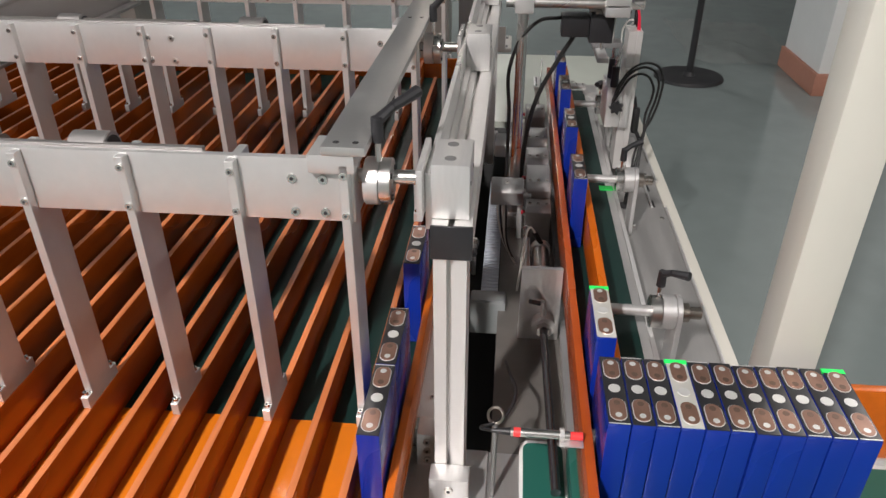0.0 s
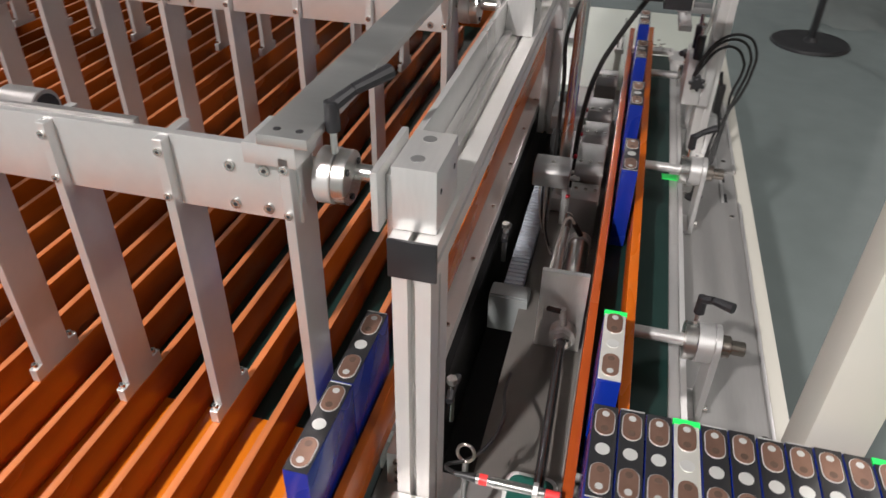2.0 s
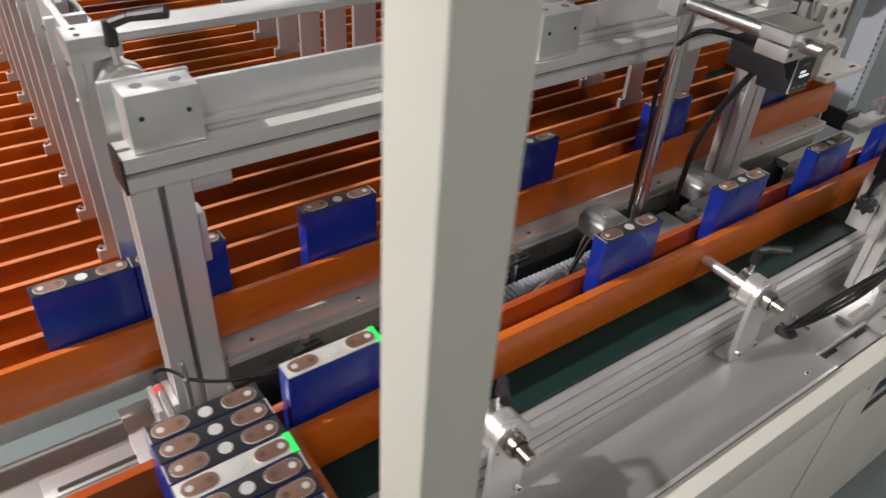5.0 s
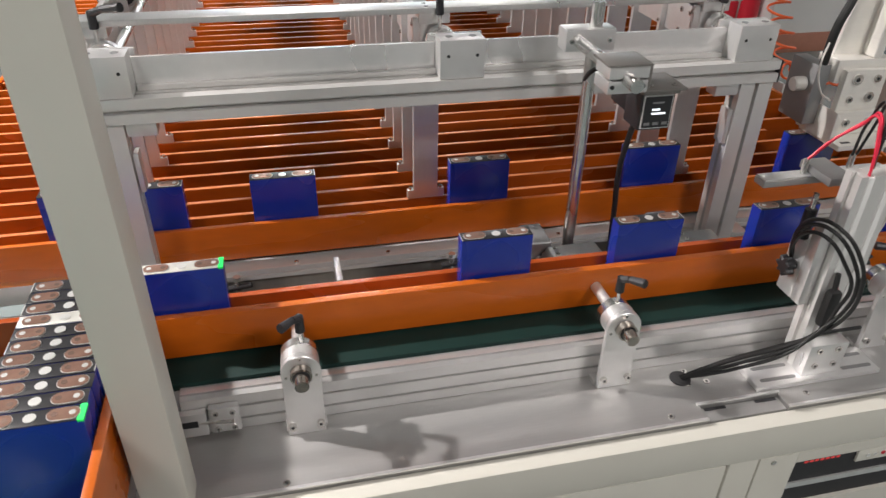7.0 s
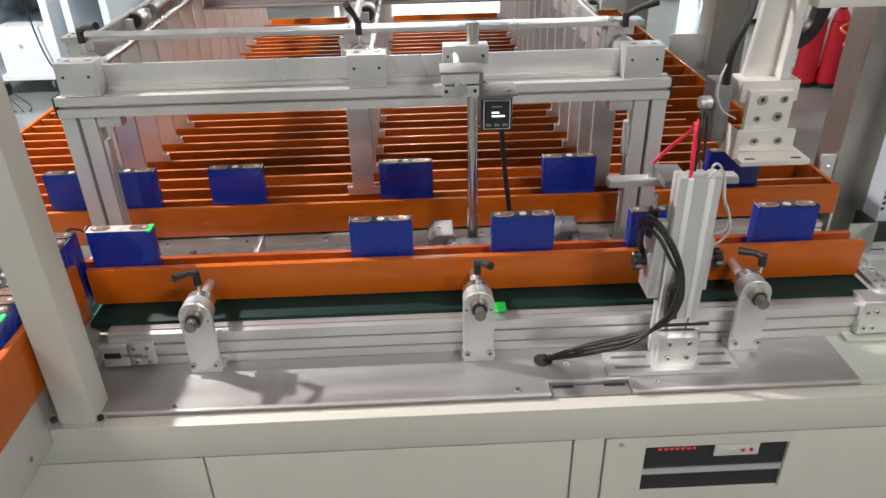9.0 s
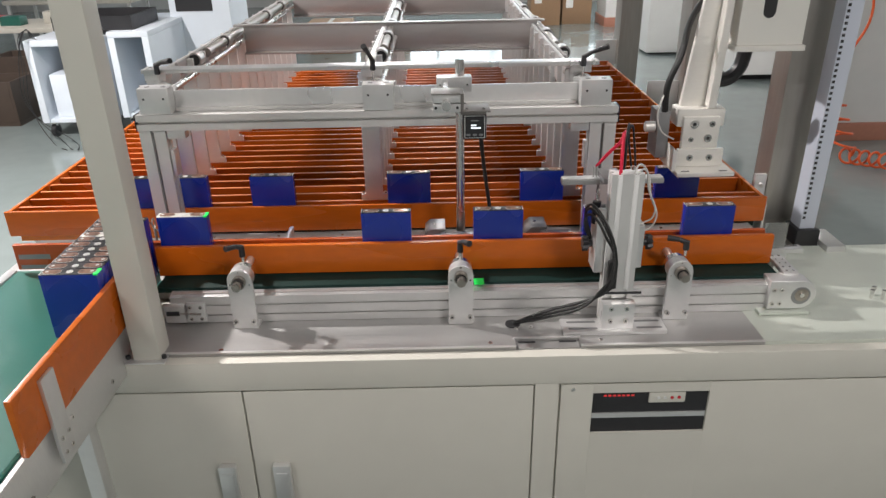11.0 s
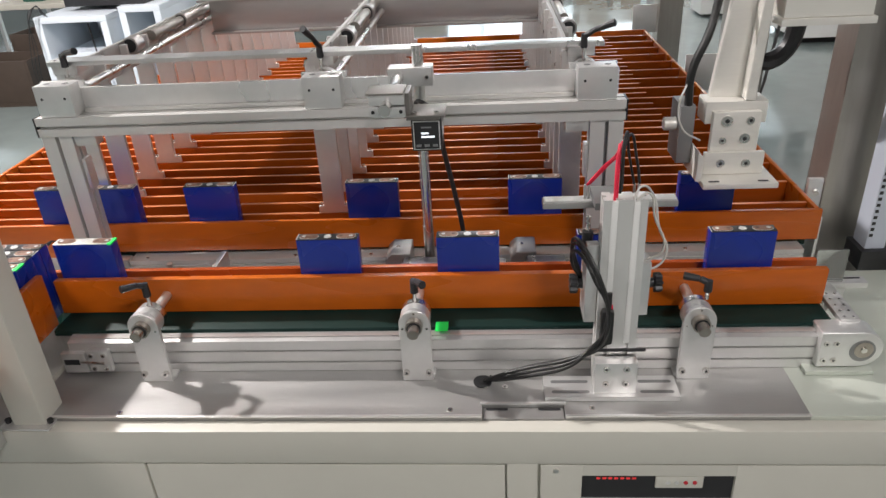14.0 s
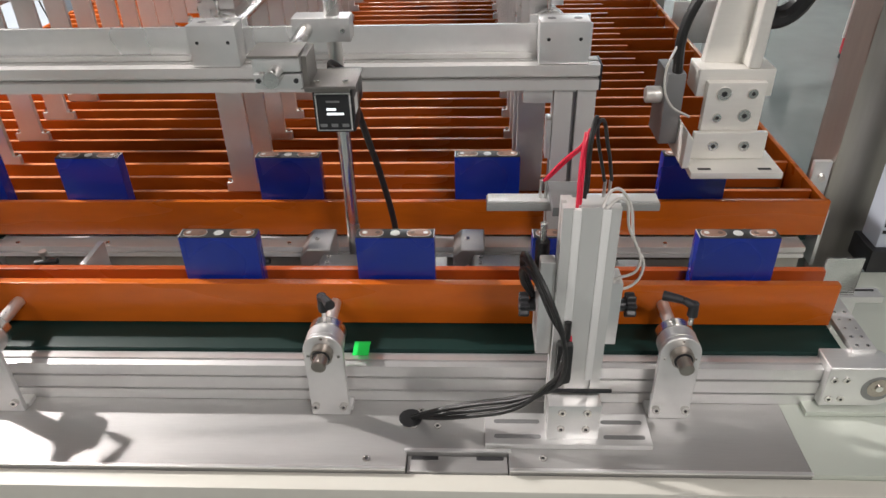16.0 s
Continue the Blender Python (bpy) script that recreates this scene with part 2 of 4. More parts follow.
# ---------------------------------------------------------------- the hall
def structure(name, bm, material, label=""):
    return tagged(part(name, bm, material, None, label), kind="structure")


structure("floor", box(-8, 13, -6, 14, -0.2, 0), FLOOR, "glossy grey-green epoxy floor")
# Ceiling and walls are assumed, mostly out of view, greyed to limit bounce light.
structure("ceiling", box(-8, 13, -6, 14, 4.0, 4.2), CEILING, "assumed hall ceiling, greyed to limit bounce light")
west = box(-8.2, -8, -6, 9.5, 0, 4)
for args in ((9.5, 13.4, 0, 0.9), (9.5, 13.4, 2.7, 4), (13.4, 14, 0, 4)):
    west = box(-8.2, -8, args[0], args[1], args[2], args[3], 0, west)
structure("wall_west", west, WALL, "assumed hall wall with a wide window, greyed to limit bounce light")
win = structure("window_1", box(-8.16, -8.10, 9.5, 13.4, 0.9, 0.96), WHITE, "white window frame in the hall wall")
part("window_head", box(-8.16, -8.10, 9.5, 13.4, 2.64, 2.7), WHITE, win)
for i in range(5):
    part("mullion", box(-8.16, -8.10, 9.5 + 0.96 * i, 9.56 + 0.96 * i, 0.96, 2.64), WHITE, win)
structure("backdrop", box(-8.9, -8.8, 8.5, 14.4, 0.2, 3.6), DAYLIGHT, "bright daylight outside the window")
structure("wall_east", box(13, 13.2, -6, 14, 0, 4), WALL, "assumed hall wall, greyed to limit bounce light")
structure("wall_south", box(-8, 13, -6.2, -6, 0, 4), WALL, "assumed hall wall, greyed to limit bounce light")
north = box(-8, -1.5, 14, 14.2, 0, 4)
for args in ((-1.5, 13, 0, 0.9), (-1.5, 13, 3.7, 4)):
    north = box(args[0], args[1], 14, 14.2, args[2], args[3], 0, north)
structure("wall_north", north, WALL, "assumed hall wall with a long window, greyed to limit bounce light")
win = structure("window_2", box(-1.5, 13, 14.10, 14.16, 0.9, 0.96), WHITE, "white window frame in the hall wall")
part("window_head", box(-1.5, 13, 14.10, 14.16, 3.64, 3.7), WHITE, win)
for i in range(13):
    part("mullion", box(-1.5 + 1.2 * i, -1.44 + 1.2 * i, 14.10, 14.16, 0.96, 3.64), WHITE, win)
tagged(part("backdrop", box(-2.5, 14.5, 14.8, 14.9, 0.2, 3.98), DAYLIGHT_NORTH, None, "bright daylight outside the window"), kind="structure")
structure("pillar_east", box(4.20, 4.95, 3.76, 4.5, 0.15, 4.0, 0.01), WHITE, "white plastered hall pillar")
structure("baseboard_east", box(4.185, 4.965, 3.745, 4.515, 0.0, 0.15, 0.004), SKIRT, "red-brown skirting of the pillar")
structure("pillar_far", box(3.70, 4.45, 10.3, 11.0, 0.15, 4.0, 0.01), WHITE, "white plastered hall pillar")
structure("baseboard_far", box(3.685, 4.465, 10.285, 11.015, 0.0, 0.15, 0.004), SKIRT, "red-brown skirting of the pillar")
structure("pillar", box(4.61, 5.38, -3.3, -2.27, 0.16, 4.0, 0.01), WHITE, "white plastered hall pillar")
structure("baseboard", box(4.59, 5.40, -3.32, -2.25, 0.0, 0.16, 0.004), SKIRT, "red-brown skirting of the pillar")

# ---------------------------------------------------------------- machine bench
ZP = 0.80        # top of the bench plate
ZB = 0.893       # top of the belts
bench = thing("machine_bench", "cream enamelled machine cabinet with flush doors", "cabinet")
BX1 = 2.60
part("plinth", box(-0.44, BX1 - 0.04, -0.47, 0.04, 0.0, 0.08), DARK, bench)
part("body", box(-0.48, BX1, -0.508, -0.036, 0.08, 0.7755), CREAM, bench)
# Liners added to close the deck gap, coloured dark for its shade.
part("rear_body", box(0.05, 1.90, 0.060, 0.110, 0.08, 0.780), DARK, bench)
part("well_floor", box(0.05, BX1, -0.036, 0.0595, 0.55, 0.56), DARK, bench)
part("side_rail", box(-0.48, 0.0295, -0.522, -0.5085, 0.706, 0.7755, 0.002), CREAM, bench)
part("top_rail", box(0.03, BX1, -0.522, -0.488, 0.706, 0.792, 0.004), CREAM, bench)
part("mullion", box(1.110, 1.172, -0.520, -0.508, 0.08, 0.706, 0.002), CREAM, bench)


def cabinet_door(x0, x1, handle_x=None):
    d = part("cabinet_door", box(x0, x1, -0.518, -0.508, 0.12, 0.700, 0.002), CREAM, bench)
    if handle_x:
        h = box(handle_x - 0.024, handle_x + 0.024, -0.538, -0.518, 0.27, 0.468, 0.006)
        h = box(handle_x - 0.016, handle_x + 0.016, -0.5405, -0.536, 0.30, 0.445, 0.002, h)
        part("door_handle", h, ALU_RAW, d, "bright aluminium door handle")


cabinet_door(-0.46, 0.352, 0.285)
cabinet_door(0.357, 1.106, 0.432)
door = part("cabinet_door", box(1.178, 1.262, -0.518, -0.508, 0.12, 0.700, 0.001), CREAM, bench)
b = box(1.566, BX1 - 0.01, -0.518, -0.508, 0.12, 0.700, 0.001)
b = box(1.262, 1.566, -0.518, -0.508, 0.672, 0.700, 0, b)
b = box(1.262, 1.566, -0.518, -0.508, 0.12, 0.540, 0, b)
part("window_surround", b, CREAM, bench)
part("rivet", screw(1.209, -0.518, 0.686, (0, -1, 0), 0.005, None, 0.003), STEEL, bench)
part("window_recess", box(1.255, 1.573, -0.5100, -0.5085, 0.53, 0.68), DARK, bench, "dark cabinet window")
b = box(1.264, 1.564, -0.5135, -0.5101, 0.588, 0.603)
part("din_rail", b, ALU_RAW, bench)
for i in range(7):
    part("led_digit", box(1.292 + 0.012 * i, 1.300 + 0.012 * i, -0.5112, -0.5102, 0.655, 0.660), RED_GLOW, bench, "lit red display segment")
part("meter", box(1.41, 1.505, -0.516, -0.5101, 0.636, 0.668, 0.002), CREAM, bench, "grey control module with buttons")
for x in (1.435, 1.452, 1.470, 1.488):
    part("button", rod((x, -0.5160, 0.652), (x, -0.5178, 0.652), 0.0045, None, 12), RED if x > 1.46 else SILVER, bench)

# deck
deck = thing("deck", "brushed steel deck plates on the machine cabinet", "deck")
NX0, NX1, NY = 1.062, 1.228, -0.452
outline = [(0.105, -0.487), (NX0, -0.487), (NX0, NY), (NX1, NY), (NX1, -0.487), (1.70, -0.487), (1.70, -0.200), (0.105, -0.200)]
part("plate", prism(outline, "z", 0.776, ZP), STEEL_BRUSHED, deck)
# Same deck, split off and darkened for the shade behind the conveyor.
part("rear_plate", box(0.105, 1.70, -0.1995, -0.034, 0.776, ZP), STEEL_DARK, deck, "brown-grey steel plate with the gantry's shade in its colour")
part("raised_lip", box(0.16, NX0, -0.4905, -0.484, ZP, ZP + 0.004, 0.001), ALU_RAW, deck)
part("raised_lip", box(NX1, 1.70, -0.4905, -0.484, ZP, ZP + 0.004, 0.001), ALU_RAW, deck)
part("raised_lip", box(NX0 - 0.004, NX1 + 0.004, NY, NY + 0.006, ZP, ZP + 0.004, 0.001), ALU_RAW, deck)
part("notch_filler", box(NX0 + 0.002, NX1 - 0.002, -0.486, NY - 0.002, 0.778, 0.794, 0.001), STEEL_BRUSHED, deck)
# Flat dark strips paint the shade of the cut-outs.
for x in (NX0 + 0.03, NX1 - 0.03):
    part("slot", box(x - 0.022, x + 0.022, NY - 0.010, NY - 0.003, 0.7945, 0.7950), DARK, deck, "dark cut-out slot")
# Deck continues here; its pale green reflection is put into the colour.
part("sheet", box(1.7003, BX1 - 0.002, -0.487, 0.07, 0.776, ZP), SHEET, deck, "right end of the deck, its pale green reflection put into colour")
part("side_plate", box(-0.50, 0.103, -0.150, 0.085, 0.776, ZP + 0.002, 0.001), STEEL_BRUSHED, deck)
# Pale patch paints the white glare on the plate around the slot.
part("side_slot_rim", box(-0.205, -0.042, -0.016, 0.026, ZP + 0.002, ZP + 0.005, 0.001), ALU_RAW, deck)
part("side_slot", box(-0.186, -0.068, -0.010, -0.001, ZP + 0.005, ZP + 0.0056), DARK, deck, "dark cut-out slot")


def rounded(x0, x1, y0, y1, r, n=6):
    """Outline of a plate with rounded corners."""
    out = []
    for cx, cy, a0 in ((x1 - r, y1 - r, 0), (x0 + r, y1 - r, 90), (x0 + r, y0 + r, 180), (x1 - r, y0 + r, 270)):
        for i in range(n + 1):
            a = math.radians(a0 + 90 * i / n)
            out.append((cx + r * math.cos(a), cy + r * math.sin(a)))
    return out


part("window_rim", prism(rounded(-0.16, 0.134, -0.162, -0.083, 0.018), "z", ZP + 0.0022, ZP + 0.0050), WHITE, deck, "white rounded window rim")
part("belt_window", prism(rounded(-0.154, 0.128, -0.156, -0.089, 0.014), "z", ZP + 0.0050, ZP + 0.0054), BELT_PALE, deck, "green belt seen through the window")
for x, y in ((0.305, -0.474), (0.997, -0.467), (1.283, -0.462), (1.08, -0.36), (1.12, -0.36), (1.07, -0.395), (1.11, -0.395), (2.2, -0.3), (2.24, -0.28), (0.55, -0.30)):
    part("deck_screw", screw(x, y, ZP, (0, 0, 1), 0.006, None, 0.002), SCREW, deck)
part("cable_port", rod((1.063, -0.378, ZP - 0.001), (1.063, -0.378, ZP + 0.003), 0.020, None, 24), BLACK, deck, "black rubber cable port")

post = thing("corner_post", "cream painted square steel post on the bench corner", "post")
PX, PY, PS = 0.092, -0.508, 0.070
part("tube", box(PX, PX + PS, PY, PY + PS, 0.796, 3.4, 0.006), CREAM, post)
part("foot_plate", box(PX - 0.03, PX + PS + 0.012, PY - 0.012, PY + PS + 0.02, 0.792, 0.797, 0.001), ALU_RAW, post)
for x in (PX - 0.016, PX + PS + 0.005):
    part("bolt", rod((x, PY + 0.01, 0.797), (x, PY + 0.01, 0.806), 0.006, None, 6), BLACK, post)

# ---------------------------------------------------------------- sorting tray
TX0, TX1, TY0, TY1 = -0.51, 1.92, 0.088, 2.36
tray = thing("sorting_tray", "orange bakelite sorting tray with long parallel lanes", "tray")
part("front_board", box(TX0, TX1, TY0, TY0 + 0.012, 0.885, 0.968, 0.0015), BAKELITE, tray)
part("rear_board", box(TX0, TX1, TY1, TY1 + 0.012, 0.885, 0.968, 0.0015), BAKELITE, tray)
part("end_board", box(TX0, TX0 + 0.012, TY0 + 0.0125, TY1 - 0.0005, 0.885, 0.964, 0.0015), BAKELITE, tray)
part("end_board", box(TX1 - 0.012, TX1, TY0 + 0.0125, TY1 - 0.0005, 0.885, 0.964, 0.0015), BAKELITE, tray)
part("lane_belt", box(0.055, TX1 - 0.02, TY0 + 0.02, TY1 - 0.01, 0.86, ZB), BELT, tray, "dark green lane belts")
part("base_sheet", box(TX0 + 0.02, 0.055, TY0 + 0.02, TY1 - 0.01, 0.86, ZB + 0.002), BAKELITE_BRIGHT, tray, "bright orange bakelite floor sheet")
for y in (0.30, 1.15, 2.0):
    for x in (TX0 + 0.1, 0.7, TX1 - 0.1):
        part("leg", box(x - 0.03, x + 0.03, y - 0.03, y + 0.03, 0.0, 0.80, 0.003), ALU, tray)
part("under_frame", box(TX0 + 0.05, TX1 - 0.05, TY0 + 0.04, TY1 - 0.03, 0.80, 0.859), ALU, tray)
part("front_rail", prism(slot_profile(0.058, 0.118, 0.846, 0.872, (), (0.858,), 0.006, 0.006), "x", 0.102, 1.88), FRAME_ALU, tray)
part("rail_web", box(0.102, 1.88, 0.074, 0.112, 0.7805, 0.8455), MAST_STEEL, tray)
for i in range(9):
    part("rail_bolt", screw(0.15 + 0.205 * i, 0.070, 0.872, (0, 0, 1), 0.0045, None, 0.004), SCREW, tray)
bars = []
for i in range(32):
    y = 0.157 + 0.07025 * i
    if y > TY1 - 0.03:
        break
    if i < 2:
        end = TX1 - 0.0125 if i == 0 else 1.70
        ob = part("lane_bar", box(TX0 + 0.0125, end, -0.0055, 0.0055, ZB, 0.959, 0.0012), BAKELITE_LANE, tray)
        # Upward faces get the paler colour, painted as lit from the ceiling.
        ob.data.materials.append(BAKELITE_LIT)
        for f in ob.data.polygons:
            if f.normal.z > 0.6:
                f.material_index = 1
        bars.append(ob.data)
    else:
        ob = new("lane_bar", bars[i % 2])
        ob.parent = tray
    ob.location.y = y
part("corner_plate", box(TX1 + 0.001, TX1 + 0.009, 0.10, 0.26, 0.80, 0.94, 0.001), ALU, tray)
part("corner_plate", box(TX1 + 0.001, TX1 + 0.009, 0.62, 0.80, 0.80, 0.99, 0.001), ALU, tray)


# ---------------------------------------------------------------- combs
def clamp_lever(p, aim, parent, up=0.03, length=0.062):
    """A black ratchet clamp lever: stud, hub and a bent tapering arm."""
    p = Vector(p)
    aim = Vector(aim).normalized()
    part("lever_stud", rod(p, p + Vector((0, 0, up)), 0.004, None, 10), STEEL, parent)
    b = rod(p + Vector((0, 0, up * 0.55)), p + Vector((0, 0, up + 0.012)), 0.0085, None, 14, 0.0075, 0.001)
    a = p + Vector((0, 0, up + 0.006))
    m = a + aim * length * 0.35 + Vector((0, 0, 0.008))
    e = a + aim * length + Vector((0, 0, 0.012))
    b = rod(a, m, 0.0075, b, 10, 0.0062)
    b = rod(m, e, 0.0064, b, 10, 0.0085, 0.001)
    part("clamp_lever", b, BLACK, parent, "black plastic clamp lever")


def collar(p, n, r, w, parent, steel=True):
    """A split shaft collar: aluminium ring beside a steel flange with three screws, along n."""
    p, n = Vector(p), Vector(n)
    part("collar", rod(p, p + n * w * 0.55, r, None, 40, None, 0.001), ALU, parent)
    part("flange", rod(p + n * w * 0.58, p + n * w, r * 0.97, None, 40, None, 0.001), STEEL if steel else ALU_RAW, parent)


YE = 2.28
NT = 16
def comb(x, which):
    c = thing("comb_rake", "aluminium comb rake with hanging teeth over the tray lanes", "rake", "comb rakes")
    part("cross_plate", box(x + 0.010, x + 0.021, 0.148, YE, 1.290, 1.375, 0.001), ALU, c)
    pts = [(x - 0.004, 1.373), (x + 0.052, 1.373), (x + 0.052, 0.982), (x + 0.068, 0.982), (x + 0.068, 0.9605), (x - 0.018, 0.9605), (x - 0.018, 0.982), (x - 0.004, 0.982)]
    proto = None
    for i in range(NT):
        y = 0.157 + 0.1405 * i
        if proto is None:
            proto = part("tooth", prism(pts, "y", -0.0058, 0.0058, 0.0008), ALU, c)
            proto.location.y = y
            tb = screw(x - 0.011, 0, 0.982, (0, 0, 1), 0.0042, None, 0.006)
            bolts = part("tip_bolt", tb, SCREW, proto)
            pieces = [bolts, part("tip_bolt", screw(x + 0.060, 0, 0.982, (0, 0, 1), 0.0042, None, 0.006), SCREW, proto)]
            for z in (1.360, 1.306):
                pieces.append(part("tooth_bolt", screw(x - 0.004, 0, z, (-1, 0, 0), 0.0046, None, 0.003), SCREW, proto))
            for o2 in pieces:
                o2.matrix_parent_inverse = Matrix.Identity(4)
        else:
            ob = new("tooth", proto.data)
            ob.parent = c
            ob.location.y = y
            for src in pieces:
                o2 = new(src.name.split(".")[0], src.data)
                o2.parent = ob
    for y in (0.186, 0.225, 0.66, 0.71, 1.2, 1.62):
        for z in (1.302, 1.348):
            part("plate_bolt", screw(x + 0.010, y, z, (-1, 0, 0), 0.006, None, 0.003), SCREW, c)
    part("guide_shaft", rod((x + 0.064, 0.040, 1.330), (x + 0.064, YE, 1.330), 0.0095, None, 20), STEEL, c)
    part("upper_shaft", rod((x + 0.045, 0.62, 1.362), (x + 0.045, YE, 1.362), 0.0155, None, 24), MAST_STEEL, c, "dark oiled steel shaft")
    collar((x + 0.05, 0.140, 1.330), (0, -1, 0), 0.031, 0.034, c)
    for a in (0.6, 2.4, 4.5):
        part("collar_screw", screw(x + 0.05 + 0.021 * math.cos(a), 0.106, 1.330 + 0.021 * math.sin(a), (0, -1, 0), 0.0036, None, 0.002), DARK, c)
    clamp_lever((x + 0.045, 0.122, 1.360), ((0.75, -0.55, 0.1), (-0.25, -0.8, 0.55), (0.85, -0.4, 0.3))[which], c, 0.046, 0.075)
    for y in (0.47, 0.86, 1.20, 1.63, 2.0):
        part("bearing_ring", rod((x + 0.045, y, 1.362), (x + 0.045, y + 0.05, 1.362), 0.024, None, 28, None, 0.001), PANEL, c)
        part("bearing_seal", rod((x + 0.045, y - 0.001, 1.362), (x + 0.045, y, 1.362), 0.019, None, 28), BLACK, c)
    part("side_channel", box(x + 0.023, x + 0.032, 0.34, YE, 1.335, 1.378, 0.001), PANEL, c)
    return c
for i, x in enumerate((0.0, 0.639, 1.266)):
    comb(x, i)
tie = thing("tie_bar", "flat aluminium tie bar linking the comb rakes", "bar")
part("bar", box(-0.006, 1.36, 0.128, 0.182, 1.386, 1.3975, 0.0015), TIE_STEEL, tie)
for x in (0.010, 0.66, 1.29):
    part("spacer", box(x - 0.014, x + 0.05, 0.143, 0.20, 1.362, 1.3855, 0.001), ALU, tie)
    for y in (0.142, 0.166):
        part("bolt_hole", rod((x, y, 1.3975), (x, y, 1.3980), 0.004, None, 12), DARK, tie)
for y in (1.08, 2.24):
    xp = thing("cross_panel", "flat aluminium panel spanning the comb rakes", "panel", "cross panels")
    part("web", box(0.07, 1.30, y, y + 0.010, 1.275, 1.385, 0.001), PANEL, xp)
    part("lower_flange", box(0.07, 1.30, y - 0.03, y - 0.001, 1.275, 1.283, 0.001), PANEL, xp)
    part("upper_lip", box(0.03, 1.33, y - 0.012, y + 0.022, 1.386, 1.393, 0.001), PANEL, xp)

# ---------------------------------------------------------------- gantry
gantry = thing("gantry_frame", "aluminium extrusion gantry with bearing blocks", "frame")
GZ0, GZ1 = 1.247, 1.293
part("beam", prism(slot_profile(0.0, 0.052, GZ0, GZ1, (0.027,), (1.270,), 0.014, 0.0085), "x", 0.004, 1.396), FRAME_ALU, gantry)
cap = part("end_cap", box(0.0, 0.004, -0.001, 0.053, GZ0 - 0.001, GZ1 + 0.001, 0.001), BLACK, gantry, "black plastic end cap")
part("end_cap", box(1.396, 1.400, -0.001, 0.053, GZ0 - 0.001, GZ1 + 0.001, 0.001), BLACK, gantry, "black plastic end cap")
for x in (0.004, 1.318):
    part("upright", prism(slot_profile(x, x + 0.076, 0.006, 0.050, (x + 0.038,), (0.028,), 0.014, 0.009), "z", ZP, GZ0), FRAME_ALU, gantry)
    # Dark strip on the slot floor paints the shade inside it.
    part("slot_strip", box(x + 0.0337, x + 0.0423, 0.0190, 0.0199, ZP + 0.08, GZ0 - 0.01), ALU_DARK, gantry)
part("foot_block", box(-0.030, 0.003, -0.004, 0.056, ZP, ZP + 0.075, 0.002), ALU_RAW, gantry)
for z in (ZP + 0.022, ZP + 0.055):
    part("foot_bolt", screw(-0.030, 0.026, z, (-1, 0, 0), 0.007, None, 0.004), SCREW, gantry)
part("foot_plate", box(-0.075, 0.10, -0.03, 0.10, ZP + 0.0025, ZP + 0.008, 0.001), ALU_RAW, gantry)
part("foot_block", box(1.395, 1.43, -0.004, 0.056, ZP, ZP + 0.07, 0.002), ALU_RAW, gantry)
part("corner_gusset", box(0.082, 0.135, 0.010, 0.046, GZ0 - 0.028, GZ0 - 0.0005, 0.002), ALU_RAW, gantry)
part("corner_gusset", box(1.262, 1.3165, 0.010, 0.046, GZ0 - 0.028, GZ0 - 0.0005, 0.002), ALU_RAW, gantry)
for x in (0.0825, 1.3075):
    part("stop_bracket", box(x, x + 0.010, 0.012, 0.044, 1.105, 1.185, 0.002), ALU_RAW, gantry)
part("back_panel", box(0.03, 1.385, 0.0535, 0.062, GZ1 - 0.02, 1.352, 0.001), ALU_RAW, gantry)
part("inner_rail", box(0.11, 1.28, 0.042, 0.053, GZ1 + 0.0005, GZ1 + 0.010, 0.001), FRAME_ALU, gantry)
for k, x in enumerate((0.020, 0.660, 1.286)):
    bl = part("bearing_block", box(x, x + 0.088, 0.005, 0.053, GZ1 + 0.001, 1.368, 0.0015), ALU_RAW, gantry, "milled aluminium bearing block")
    part("block_wing", box(x - 0.014, x + 0.095, 0.0625, 0.0705, 1.296, 1.366, 0.002), ALU_RAW, bl)
    # Dark discs stand in for the shaded tapped holes.
    for hx in (x + 0.016, x + 0.072):
        part("tapped_hole", rod((hx, 0.005, 1.338), (hx, 0.0044, 1.338), 0.0032, None, 12), DARK, bl)
    # Dark discs paint the shade inside the counterbores.
    for hx in (x + 0.022, x + 0.068):
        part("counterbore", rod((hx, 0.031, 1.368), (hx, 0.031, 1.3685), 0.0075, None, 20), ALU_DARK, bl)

# ---------------------------------------------------------------- front conveyor
conv = thing("cell_conveyor", "narrow belt conveyor with orange bakelite side guides", "conveyor")
prof = [(-0.335, ZP + 0.001), (-0.335, 0.822), (-0.329, 0.822), (-0.329, 0.827), (-0.335, 0.827), (-0.335, 0.852), (-0.329, 0.852), (-0.329, 0.857), (-0.335, 0.857), (-0.335, 0.880), (-0.325, 0.883), (-0.325, 0.879), (-0.322, 0.879), (-0.322, 0.885), (-0.305, 0.885), (-0.305, 0.82), (-0.165, 0.82), (-0.165, ZP + 0.001)]
part("side_profile", prism(prof, "x", 0.14, 1.757), ALU, conv)
part("belt", box(0.095, 1.80, -0.304, -0.168, 0.878, ZB, 0.003), BELT, conv, "dark green conveyor belt")
part("guide", box(0.085, 1.80, -0.237, -0.221, ZB + 0.004, 0.983, 0.0015), BAKELITE, conv)
part("guide", box(-0.34, 1.80, -0.179, -0.165, ZB + 0.004, 0.974, 0.0015), BAKELITE_EDGE, conv, "red-brown bakelite guide")
arc = [(1.842 + 0.042 * math.sin(math.pi * i / 12), 0.857 - 0.042 * math.cos(math.pi * i / 12)) for i in range(13)]
